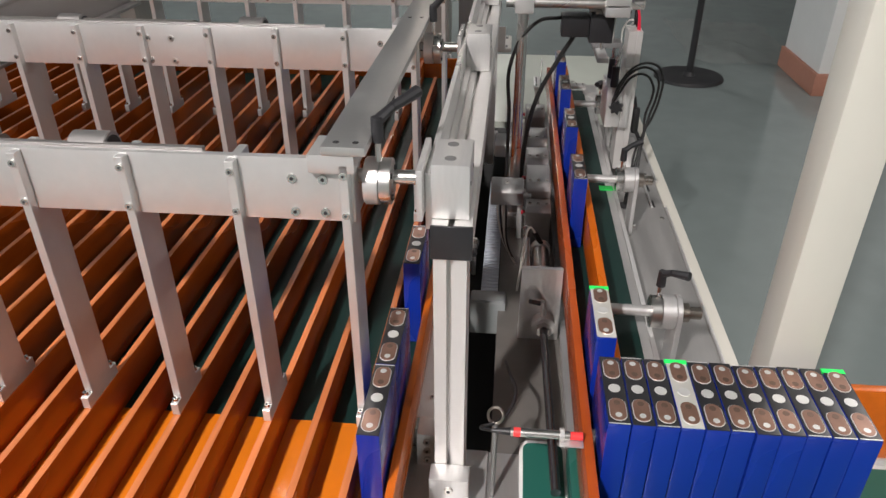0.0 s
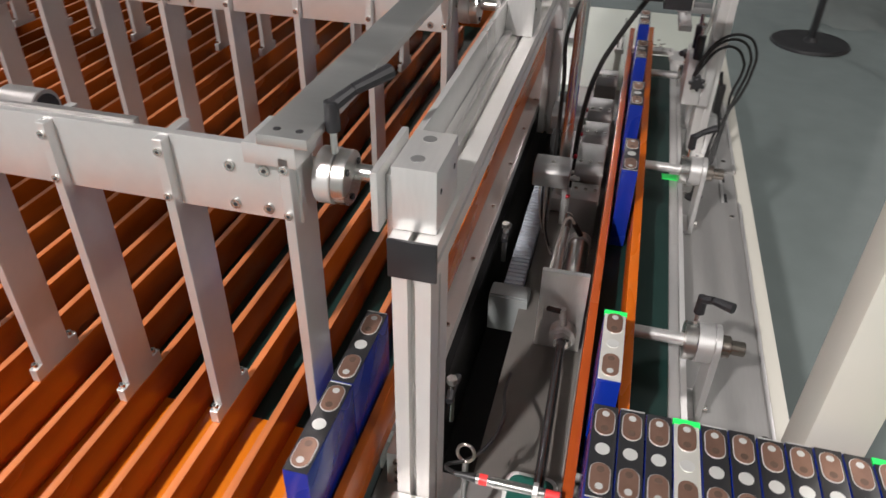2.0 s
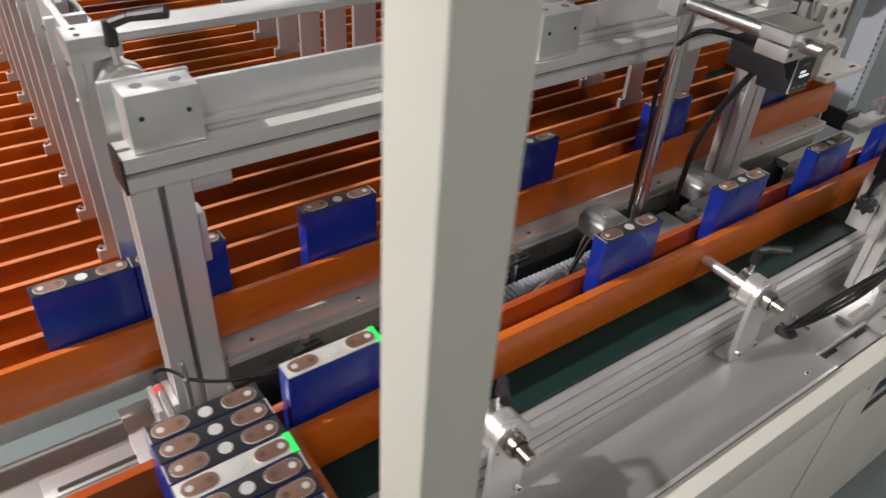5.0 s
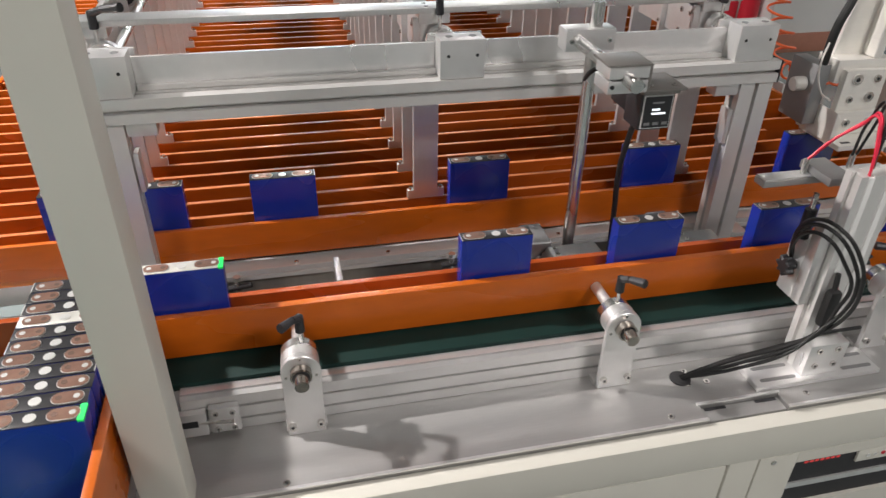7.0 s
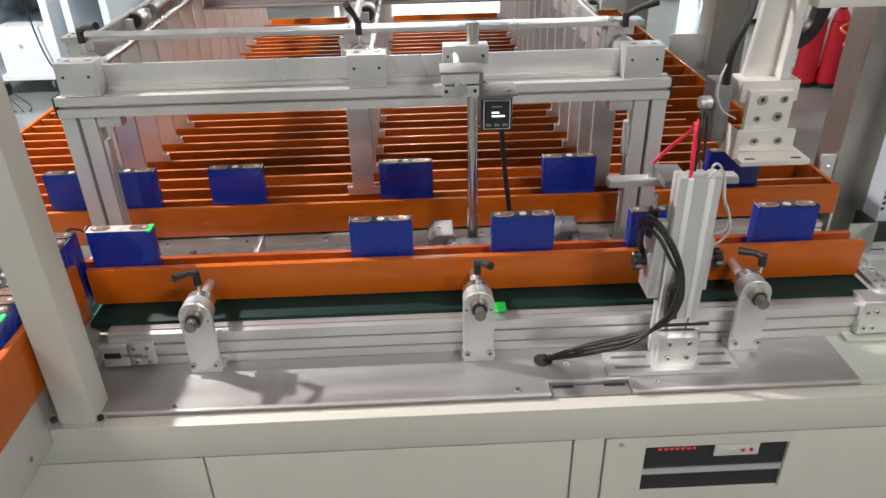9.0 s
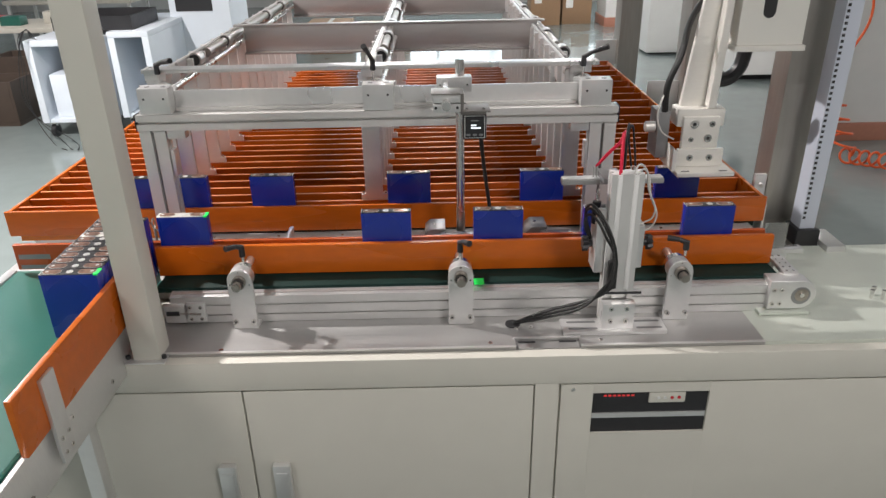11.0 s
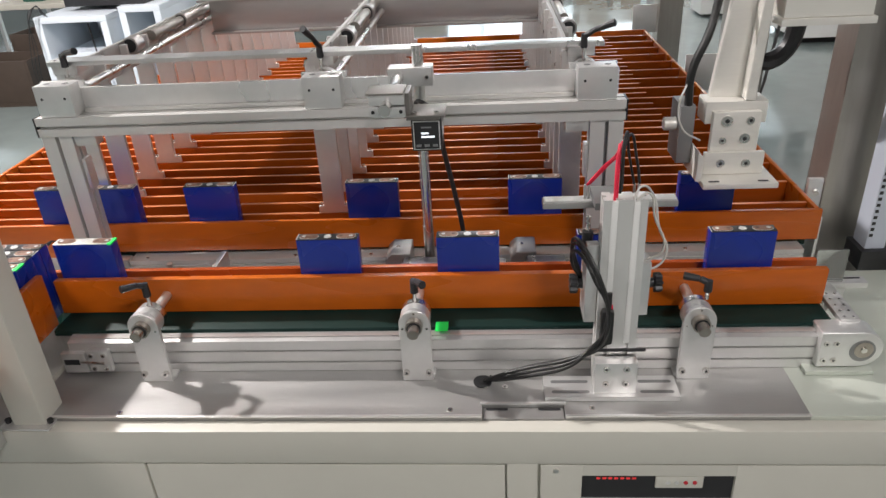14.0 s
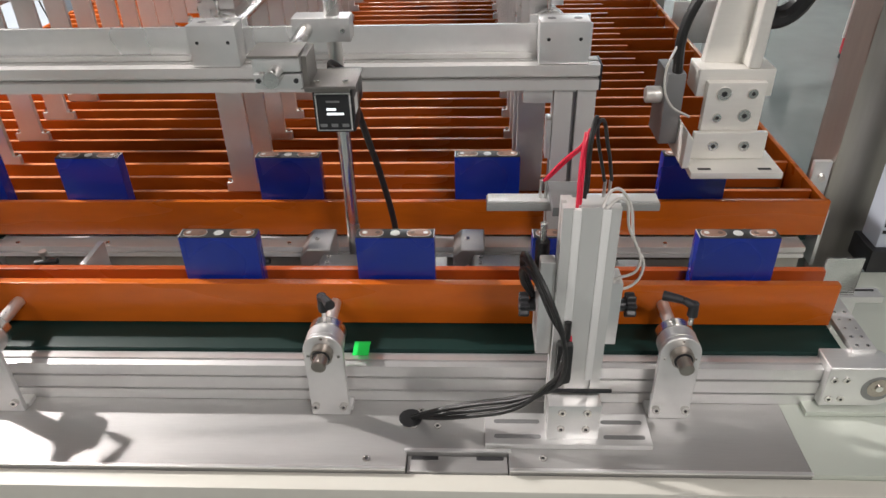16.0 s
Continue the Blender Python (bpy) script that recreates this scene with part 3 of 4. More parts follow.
pulley = part("pulley_housing", prism([(1.757, 0.815)] + arc + [(1.757, 0.899)], "y", -0.352, -0.300, 0.0015), ALU_RAW, conv)
# Dark disc puts the bore's shade into colour.
part("bore", rod((1.843, -0.3518, 0.855), (1.843, -0.3528, 0.855), 0.026, None, 32), ALU_DARK, pulley, "dark bearing bore")
part("bore_ring", rod((1.845, -0.3528, 0.857), (1.845, -0.3534, 0.857), 0.019, None, 28), HUB, pulley)
part("bore_pin", rod((1.845, -0.3534, 0.857), (1.845, -0.3560, 0.857), 0.006, None, 16), STEEL, pulley)
for x in (1.769, 1.789):
    for z in (0.832, 0.873):
        part("housing_screw", screw(x, -0.352, z, (0, -1, 0), 0.0062, None, 0.0025), SCREW, pulley)
part("housing_foot", box(1.735, 1.872, -0.362, -0.30, ZP + 0.001, ZP + 0.010, 0.001), SHEET, conv)
endb = part("end_block", box(1.807, 1.847, -0.312, -0.165, 0.894, 0.906, 0.0015), ALU_RAW, conv)
for i in range(5):
    for x in (1.818, 1.836):
        part("end_screw", screw(x, -0.302 + 0.023 * i, 0.906, (0, 0, 1), 0.0036, None, 0.001), SCREW, endb)
adj = part("tension_plate", box(0.185, 0.235, -0.350, -0.3365, ZP + 0.012, 0.868, 0.002), ALU_RAW, conv)
for x in (0.196, 0.224):
    for z in (ZP + 0.022, 0.857):
        part("tension_screw", screw(x, -0.350, z, (0, -1, 0), 0.005, None, 0.003), SCREW, adj)
part("tension_bolt", rod((0.15, -0.345, 0.838), (0.225, -0.353, 0.838), 0.004, None, 10), STEEL, adj)
part("tension_block", box(0.125, 0.180, -0.350, -0.3365, ZP + 0.010, 0.862, 0.002), ALU_RAW, conv)
part("tension_slot", box(0.130, 0.165, -0.3506, -0.3500, 0.832, 0.846), DARK, conv)
part("green_marker", box(0.962, 0.990, -0.322, -0.286, ZB + 0.0004, ZB + 0.0012), GREEN, conv, "bright green tape marker")
# Flat dark strips paint the shade of the guide's slots.
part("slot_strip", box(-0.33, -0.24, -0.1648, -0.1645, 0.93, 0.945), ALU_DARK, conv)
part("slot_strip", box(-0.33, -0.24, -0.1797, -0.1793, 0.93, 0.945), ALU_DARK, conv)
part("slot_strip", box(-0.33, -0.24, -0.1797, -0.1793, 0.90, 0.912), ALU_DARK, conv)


def guide_clamp(x):
    b = thing("guide_clamp", "aluminium guide bracket with a steel shaft and black clamp lever", "bracket", "guide clamps", at=(x, -0.36, ZP))
    top = [(x + 0.033 * math.cos(a), 0.944 + 0.033 * math.sin(a)) for a in [math.pi * i / 12 for i in range(13)]]
    pl = part("bracket_plate", prism([(x - 0.033, ZP), (x + 0.033, ZP)] + top, "y", -0.371, -0.361, 0.0012), ALU, b)
    part("bracket_foot", box(x - 0.036, x + 0.036, -0.3605, -0.3365, ZP + 0.0002, ZP + 0.009, 0.001), ALU, b)
    for dx in (-0.024, 0.024):
        part("bracket_bolt", screw(x + dx, -0.371, ZP + 0.024, (0, -1, 0.15), 0.0066, None, 0.008), SCREW, pl)
    for a in (1.57, 3.5, 5.9):
        part("plate_screw", screw(x + 0.027 * math.cos(a), -0.371, 0.944 + 0.027 * math.sin(a), (0, -1, 0), 0.0028, None, 0.0015), SCREW, pl)
    part("shaft_end", rod((x, -0.410, 0.944), (x, -0.3875, 0.944), 0.0118, None, 24, None, 0.0015), HUB, b)
    part("hub_bore", rod((x, -0.3872, 0.944), (x, -0.3874, 0.944), 0.0148, None, 24), DARK, b)
    part("shaft", rod((x, -0.3715, 0.944), (x, -0.2375, 0.944), 0.0105, None, 24, None, 0.001), ALU_RAW, b, "polished steel shaft")
    part("hub", rod((x, -0.387, 0.944), (x, -0.3715, 0.944), 0.018, None, 32, None, 0.001), HUB, b)
    collar((x, -0.3605, 0.944), (0, 1, 0), 0.032, 0.044, b)
    lx, aim = ((0.006, (-0.6, -0.8, 0.05)), (0.0, (0.45, -0.85, 0.1)), (0.020, (-0.85, 0.35, -0.1)))[0 if x < 0.5 else 1 if x < 1.2 else 2]
    clamp_lever((x + lx, -0.330, 0.972), aim, b, 0.045 if x < 1.2 else 0.032, 0.05)


for x in (0.346, 0.925, 1.502):
    guide_clamp(x)

# ---------------------------------------------------------------- infeed conveyor
inf = thing("infeed_conveyor", "green belt infeed conveyor beside the machine cabinet", "conveyor")
IX0, IX1, IY0, IY1 = -0.36, 0.050, -1.75, -0.155
part("belt", box(IX0, IX1, IY0, IY1, 0.84, 0.882, 0.004), BELT_PALE, inf, "sea-green conveyor belt")
part("side_rail", box(IX0 - 0.03, IX0 - 0.002, IY0, IY1, 0.80, 0.884, 0.002), ALU, inf)
part("side_rail", box(0.053, 0.0665, IY0, -0.25, 0.76, 0.872, 0.002), ALU, inf)
part("guide", box(0.0690, 0.084, -0.962, -0.262, 0.884, 1.016, 0.003), BAKELITE, inf)
for y in (-0.852,):
    gb = part("guide_bracket", box(0.0845, 0.093, y - 0.025, y + 0.025, 0.795, 1.0, 0.001), ALU, inf)
    for dz in (0.815, 0.850):
        for dy in (-0.012, 0.014):
            part("bracket_screw", screw(0.093, y + dy, dz, (1, 0, 0), 0.005, None, 0.002), SCREW, gb)
part("skirt_plate", box(0.0675, 0.0765, IY0, -0.524, 0.765, 0.8835, 0.001), ALU_RAW, inf)
for i in range(6):
    part("skirt_bolt", screw(0.0765, -0.60 - 0.19 * i, 0.80 + 0.045 * (i % 2), (1, 0, 0), 0.006, None, 0.003), SCREW, inf)
for y in (-1.6, -0.62):
    for x in (IX0 + 0.02, -0.01):
        part("leg", box(x - 0.02, x + 0.02, y - 0.02, y + 0.02, 0, 0.80, 0.002), ALU, inf)
part("under_frame", box(IX0, 0.052, IY0 + 0.05, -0.2, 0.78, 0.838), ALU, inf)

# ---------------------------------------------------------------- cells
CW, CT, CH = 0.137, 0.030, 0.172


def make_cell(bare, tape=False):
    c = thing("battery_cell", "blue film-wrapped battery cell with a bare pale lid and green tape" if bare else "blue film-wrapped battery cell with a black lid and copper terminals", "battery cell", "battery cells")
    part("case", box(-CW / 2, CW / 2, -CT / 2, CT / 2, 0, CH - 0.0012, 0.0016), BLUE, c)
    lid = part("lid", box(-CW / 2 + 0.0006, CW / 2 - 0.0006, -CT / 2 + 0.0006, CT / 2 - 0.0006, CH - 0.0012, CH + 0.0004, 0.0004), CELL_BARE if bare else CELL_TOP, c)
    part("edge_band", box(-CW / 2 + 0.0003, -CW / 2 + 0.0018, -CT / 2 + 0.001, CT / 2 - 0.001, CH + 0.0002, CH + 0.0007), SILVER, lid)
    for s in (-1, 1):
        ring = prism([(u, v) for v, u in stadium(0, 0, 0.0232, 0.043)], "z", CH + 0.0004, CH + 0.0012)
        r = part("terminal_rim", ring, SILVER, lid)
        r.location.x = s * 0.0415
        t = part("terminal", prism([(u, v) for v, u in stadium(0, 0, 0.0212, 0.0410)], "z", CH + 0.0012, CH + 0.0020), COPPER, lid, "tarnished copper terminal")
        t.location.x = s * 0.0415
        for d in (-0.0115, 0.0115):
            part("weld_spot", rod((s * 0.0415 + d, 0, CH + 0.0020), (s * 0.0415 + d, 0, CH + 0.0023), 0.0044, None, 16), SILVER if (d * s > 0) else COPPER_DARK, lid)
    part("vent_disc", rod((0, 0, CH + 0.0004), (0, 0, CH + 0.0014), 0.0082, None, 24), SILVER, lid)
    if bare or tape:
        part("tape_tab", box(CW / 2 - 0.008, CW / 2 + 0.0006, -CT / 2 - 0.0006, CT / 2 + 0.0006, CH - 0.003, CH + 0.0008), GREEN, c, "green tape tab")
    return c


dark_cell, bare_cell, taped_cell = make_cell(False), make_cell(True), make_cell(False, True)
rnd = random.Random(5)
spots = [(0.165, -0.200, 1), (0.725, -0.200, 0), (1.035, -0.200, 0), (1.34, -0.200, 0), (1.62, -0.200, 0)]
spots += [(-0.066, 0.119, 0), (0.073, 0.119, 0), (0.345, 0.119, 0), (0.778, 0.119, 0), (1.200, 0.119, 0), (1.632, 0.119, 0)]
spots += [(-0.005 + rnd.uniform(-0.0015, 0.0015), -0.201 - 0.0313 * i, 1 if i == 3 else 2 if i == 10 else 0) for i in range(11)]
used = {0: False, 1: False, 2: False}
for x, y, bare in spots:
    z = 0.8823 if abs(x + 0.005) < 0.002 else ZB + 0.0003
    m = pose(x, y, z, 0, 0, 180 if rnd.random() < 0.3 and not bare else 0)
    src = (dark_cell, bare_cell, taped_cell)[bare]
    if used[bare]:
        copy_thing(src, m)
    else:
        src.matrix_basis = m
        used[bare] = True

# ---------------------------------------------------------------- sensor on its rod
rig = thing("scanner_rig", "black scanner head on a polished steel rod with aluminium clamps", "sensor stand")
part("upright_rod", rod((0.936, -0.060, ZP), (0.936, -0.060, 1.446), 0.0125, None, 28, None, 0.001), STEEL, rig, "polished steel upright rod")
part("rod_foot", box(0.905, 0.965, -0.0615 - 0.03, -0.030, ZP, ZP + 0.035, 0.002), ALU_RAW, rig)
cl = part("cross_clamp", box(0.872, 0.968, -0.082, -0.040, 1.362, 1.402, 0.003), ALU, rig)
for x in (0.882, 0.956):
    part("clamp_screw", screw(x, -0.082, 1.382, (0, -1, 0), 0.004, None, 0.003), SCREW, cl)
part("cross_rod", rod((0.895, -0.020, 1.383), (0.895, -0.325, 1.383), 0.0115, None, 24, None, 0.001), STEEL, rig, "polished steel cross rod")
cl = part("head_clamp", box(0.862, 0.930, -0.292, -0.238, 1.360, 1.381, 0.002), ALU, rig)
part("head_clamp_top", box(0.862, 0.930, -0.292, -0.238, 1.384, 1.404, 0.002), ALU, rig)
for x in (0.869, 0.922):
    part("clamp_screw", screw(x, -0.292, 1.372, (0, -1, 0), 0.0035, None, 0.002), DARK, cl)
b = prism([(0.930, 1.404), (0.938, 1.404), (0.938, 1.358), (0.994, 1.358), (0.994, 1.352), (0.930, 1.352)], "y", -0.285, -0.225)
b = box(0.926, 1.004, -0.290, -0.212, 1.3582, 1.3622, 0.001, b)
hb = part("head_bracket", b, STEEL_DARK, rig, "dark steel mounting bracket")
for x in (0.946, 0.988):
    part("bracket_screw", screw(x, -0.274, 1.3622, (0, 0, 1), 0.0042, None, 0.003), SCREW, hb)
part("clamp_cover", box(0.858, 0.9295, -0.296, -0.232, 1.4045, 1.4085, 0.001), STEEL_DARK, rig, "dark steel cover plate")
head = part("scanner_head", box(0.936, 0.996, -0.270, -0.215, 1.284, 1.3515, 0.004), BLACK, rig, "black scanner housing")
part("screen_frame", box(0.940, 0.992, -0.2725, -0.2701, 1.288, 1.346, 0.0008), SILVER, head)
part("screen", box(0.9420, 0.9900, -0.2735, -0.2726, 1.2900, 1.3440), BLACK, head)
for x0, x1, z in ((0.956, 0.970, 1.3200), (0.956, 0.981, 1.3130)):
    part("screen_text", box(x0, x1, -0.2740, -0.2736, z, z + 0.0035), LED, head, "lit white display bar")
for x in (0.950, 0.966, 0.982):
    part("screen_key", box(x - 0.005, x + 0.005, -0.2742, -0.2736, 1.2945, 1.2995), ALU_DARK, head)
part("brand_bar", box(0.956, 0.976, -0.2740, -0.2736, 1.332, 1.335), ALU_DARK, head)
part("rear_body", box(0.940, 0.992, -0.2145, -0.150, 1.296, 1.345, 0.004), BLACK, head)
part("spec_label", box(0.9961, 0.9967, -0.262, -0.238, 1.31, 1.335), WHITE, head)
hose([(0.985, -0.185, 1.29), (0.992, -0.150, 1.225), (1.006, -0.105, 1.12), (1.022, -0.084, 1.00), (1.024, -0.078, 0.86), (1.005, -0.075, 0.803)], 0.0058, RUBBER, "cable", rig)
hose([(0.97, -0.15, 1.335), (0.93, -0.09, 1.33), (0.938, -0.038, 1.24), (0.938, -0.038, 1.1), (0.938, -0.038, 0.81)], 0.0045, RUBBER, "cable", rig)

# ---------------------------------------------------------------- upright cylinder post
cp = thing("probe_post", "aluminium extrusion post with a probe slide, wires and black knobs", "post")
base = part("base_plate", box(1.190, 1.462, -0.442, -0.372, ZP, ZP + 0.011, 0.002), ALU, cp)
for x0, x1 in ((1.205, 1.282), (1.384, 1.452)):
    for y in (-0.425, -0.392):
        # Flat dark pill stands in for the groove's shade.
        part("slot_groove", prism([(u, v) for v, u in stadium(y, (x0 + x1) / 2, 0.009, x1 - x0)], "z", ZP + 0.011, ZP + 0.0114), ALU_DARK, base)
ang = part("angle_block", box(1.290, 1.374, -0.430, -0.402, ZP + 0.011, ZP + 0.085, 0.002), ALU_RAW, cp)
for x in (1.312, 1.352):
    for z in (ZP + 0.036, ZP + 0.072):
        part("block_screw", screw(x, -0.430, z, (0, -1, 0), 0.0065, None, 0.003), SCREW, ang)
part("column", prism(slot_profile(1.292, 1.372, -0.400, -0.362, (1.312, 1.352), (-0.381,), 0.007, 0.009), "z", ZP + 0.0115, 1.228), FRAME_ALU, cp)
part("slot_cover", box(1.306, 1.318, -0.4025, -0.3945, 1.035, 1.226, 0.002), WHITE, cp, "white slot cover strip")
part("slot_cover", box(1.346, 1.358, -0.4025, -0.3945, 0.915, 1.226, 0.002), WHITE, cp, "white slot cover strip")
part("slide", box(1.268, 1.398, -0.3615, -0.318, 0.955, 1.075, 0.002), ALU_RAW, cp)
part("slide_wing", box(1.268, 1.291, -0.385, -0.362, 0.955, 1.128, 0.002), ALU_RAW, cp)
for sx, x in ((-1, 1.268), (1, 1.398)):
    lobes = [(-0.345 + (0.017 + 0.004 * math.cos(7 * a)) * math.cos(a), 1.022 + (0.017 + 0.004 * math.cos(7 * a)) * math.sin(a)) for a in [math.tau * i / 56 for i in range(56)]]
    x0, x1 = sorted((x + sx * 0.010, x + sx * 0.026))
    part("knob_neck", rod((x + sx * 0.0005, -0.345, 1.022), (x + sx * 0.010, -0.345, 1.022), 0.010, None, 16), BLACK, cp)
    part("knob", prism(lobes, "x", x0, x1, 0.002), BLACK, cp, "black lobed plastic knob")
part("probe_arm", box(1.190, 1.452, -0.300, -0.270, 1.1665, 1.1785, 0.001), STEEL_BRUSHED, cp)
part("arm_top_strip", box(1.192, 1.450, -0.298, -0.272, 1.1787, 1.182, 0.0008), ALU_RAW, cp)
part("arm_mount", box(1.285, 1.335, -0.345, -0.262, 1.183, 1.198, 0.001), ALU_DARK, cp)
for x in (1.275, 1.36):
    part("air_cylinder", rod((x, -0.335, 1.075), (x, -0.335, 1.135), 0.011, None, 20, None, 0.001), BLACK, cp)
    part("piston", rod((x, -0.335, 1.135), (x, -0.335, 1.166), 0.005, None, 14), STEEL, cp)
for x in (1.272, 1.280, 1.368, 1.376):
    part("probe_pin", rod((x, -0.286, 1.182), (x, -0.286, 1.212), 0.0025, None, 8), STEEL, cp)
hose([(1.312, -0.392, 1.20), (1.312, -0.392, 1.235), (1.314, -0.380, 1.29), (1.320, -0.36, 1.318), (1.322, -0.33, 1.29), (1.30, -0.30, 1.25), (1.276, -0.288, 1.212)], 0.0025, RED_WIRE, "wire", cp, "red silicone wire")
hose([(1.316, -0.390, 1.20), (1.318, -0.380, 1.29), (1.324, -0.36, 1.322), (1.335, -0.33, 1.30), (1.31, -0.30, 1.255), (1.280, -0.287, 1.213)], 0.0025, RED_WIRE, "wire", cp, "red silicone wire")
hose([(1.322, -0.385, 1.235), (1.330, -0.362, 1.34), (1.345, -0.32, 1.29), (1.366, -0.290, 1.213)], 0.0027, RUBBER, "wire", cp)
hose([(1.325, -0.38, 1.24), (1.336, -0.358, 1.335), (1.36, -0.32, 1.28), (1.377, -0.288, 1.213)], 0.0027, RUBBER, "wire", cp)
hose([(1.345, -0.398, 1.226), (1.360, -0.38, 1.245), (1.388, -0.36, 1.22), (1.405, -0.36, 1.15), (1.425, -0.355, 1.10), (1.408, -0.35, 1.06), (1.38, -0.345, 1.055)], 0.0022, CLEAR, "wire", cp, "translucent thin tube")
hose([(1.350, -0.398, 1.226), (1.372, -0.385, 1.235), (1.392, -0.37, 1.18), (1.415, -0.36, 1.10), (1.385, -0.35, 1.075)], 0.0022, CLEAR, "wire", cp, "translucent thin tube")
part("wire_joint", box(1.296, 1.322, -0.425, -0.405, 0.925, 1.005, 0.008), RUBBER, cp)
hose([(1.313, -0.405, 1.035), (1.312, -0.410, 1.01), (1.31, -0.414, 0.99)], 0.005, RUBBER, "wire", cp)
hose([(1.316, -0.408, 1.01), (1.319, -0.414, 0.97), (1.314, -0.418, 0.95)], 0.0035, RED_WIRE, "wire", cp)
for k, (out, up) in enumerate(((0.0, 0.0), (0.022, -0.030), (0.010, -0.012))):
    o = 0.006 * k
    hose([(1.266, -0.335, 1.035 - o), (1.246, -0.350, 1.10 + up), (1.244, -0.385 + 0.3 * out, 1.145 + up), (1.256, -0.432 + out, 1.150 + up), (1.280, -0.468 + out, 1.110 + up), (1.300, -0.474 + out, 1.040), (1.302, -0.462 + out, 0.980), (1.290 - o, -0.440, 0.932), (1.240, -0.424 - 0.5 * o, 0.893 - o), (1.16, -0.402 - o, 0.856 - o), (1.10, -0.388 - 0.5 * o, 0.826 - 0.6 * o), (1.063, -0.378 + 0.5 * o, 0.799)], 0.0036, RUBBER, "cable", cp, "black cable loom")
hose([(1.314, -0.418, 0.93), (1.285, -0.426, 0.912), (1.235, -0.412, 0.884), (1.15, -0.394, 0.850), (1.063, -0.372, 0.799)], 0.0036, RUBBER, "cable", cp)
part("cable_tie", box(1.285, 1.385, -0.432, -0.4265, 0.916, 0.921, 0.001), BLACK, cp)

# ---------------------------------------------------------------- pushers between gantry and conveyor
p = thing("air_pusher", "steel air cylinder with an aluminium end bracket", "air cylinder", "air pushers")
b = box(0.428, 0.440, -0.160, -0.078, ZP, 0.972, 0.002)
b = box(0.4405, 0.475, -0.160, -0.078, ZP, ZP + 0.010, 0.001, b)
part("end_bracket", b, ALU_RAW, p)
part("barrel", rod((0.4405, -0.128, 0.848), (0.70, -0.128, 0.848), 0.021, None, 28, None, 0.002), STEEL, p)
part("end_cap", rod((0.70, -0.128, 0.848), (0.725, -0.128, 0.848), 0.024, None, 28, None, 0.002), ALU_RAW, p)
part("head_ring", rod((0.402, -0.128, 0.848), (0.4275, -0.128, 0.848), 0.024, None, 28, None, 0.002), ALU_RAW, p)
part("head_nut", rod((0.388, -0.128, 0.848), (0.402, -0.128, 0.848), 0.015, None, 6), STEEL, p)
part("piston_rod", rod((-0.02, -0.136, 0.855), (0.388, -0.128, 0.848), 0.008, None, 16), GREY_ROD, p, "dark piston rod")
part("air_fitting", rod((0.414, -0.128, 0.870), (0.414, -0.122, 0.905), 0.0065, None, 10), SILVER, p)
part("air_fitting", rod((0.414, -0.118, 0.900), (0.398, -0.098, 0.915), 0.005, None, 10), BLACK, p)
part("air_fitting", rod((0.708, -0.128, 0.870), (0.704, -0.112, 0.900), 0.006, None, 10), BLACK, p)
part("guide_rod", rod((0.4405, -0.094, 0.858), (0.80, -0.094, 0.858), 0.009, None, 20), STEEL, p)
hose([(0.704, -0.112, 0.900), (0.70, -0.100, 0.915), (0.66, -0.088, 0.89), (0.62, -0.080, 0.84), (0.60, -0.075, 0.803)], 0.0028, CLEAR, "air_tube", p, "pale air tube")


def valve_block(x0, x1, z1, drop):
    v = thing("valve_block", "grey aluminium valve block with small screws on the deck", "valve", "valve blocks")
    b = prism([(x0, ZP), (x1, ZP), (x1, z1), (x0 + 0.012, z1), (x0, z1 - drop)], "y", -0.152, -0.090, 0.002)
    part("body", b, STEEL_GREY, v)
    for y in (-0.142, -0.121, -0.100):
        part("top_screw", screw(x0 + 0.025, y, z1, (0, 0, 1), 0.0042, None, 0.003), SCREW, v)
    part("cross_pin", rod((x0 + 0.008, -0.1535, z1 - 0.022), (x0 + 0.008, -0.084, z1 - 0.022), 0.004, None, 12), STEEL, v)
    part("red_plug", rod((x1 - 0.02, -0.0895, z1 - 0.03), (x1 - 0.02, -0.080, z1 - 0.03), 0.005, None, 12), RED, v, "red plug")


for x0, x1, z1, drop in ((0.80, 0.855, 0.915, 0.012), (0.865, 0.985, 0.950, 0.02), (1.03, 1.12, 0.945, 0.02), (1.16, 1.26, 0.95, 0.03), (1.42, 1.50, 0.94, 0.02)):
    valve_block(x0, x1, z1, drop)


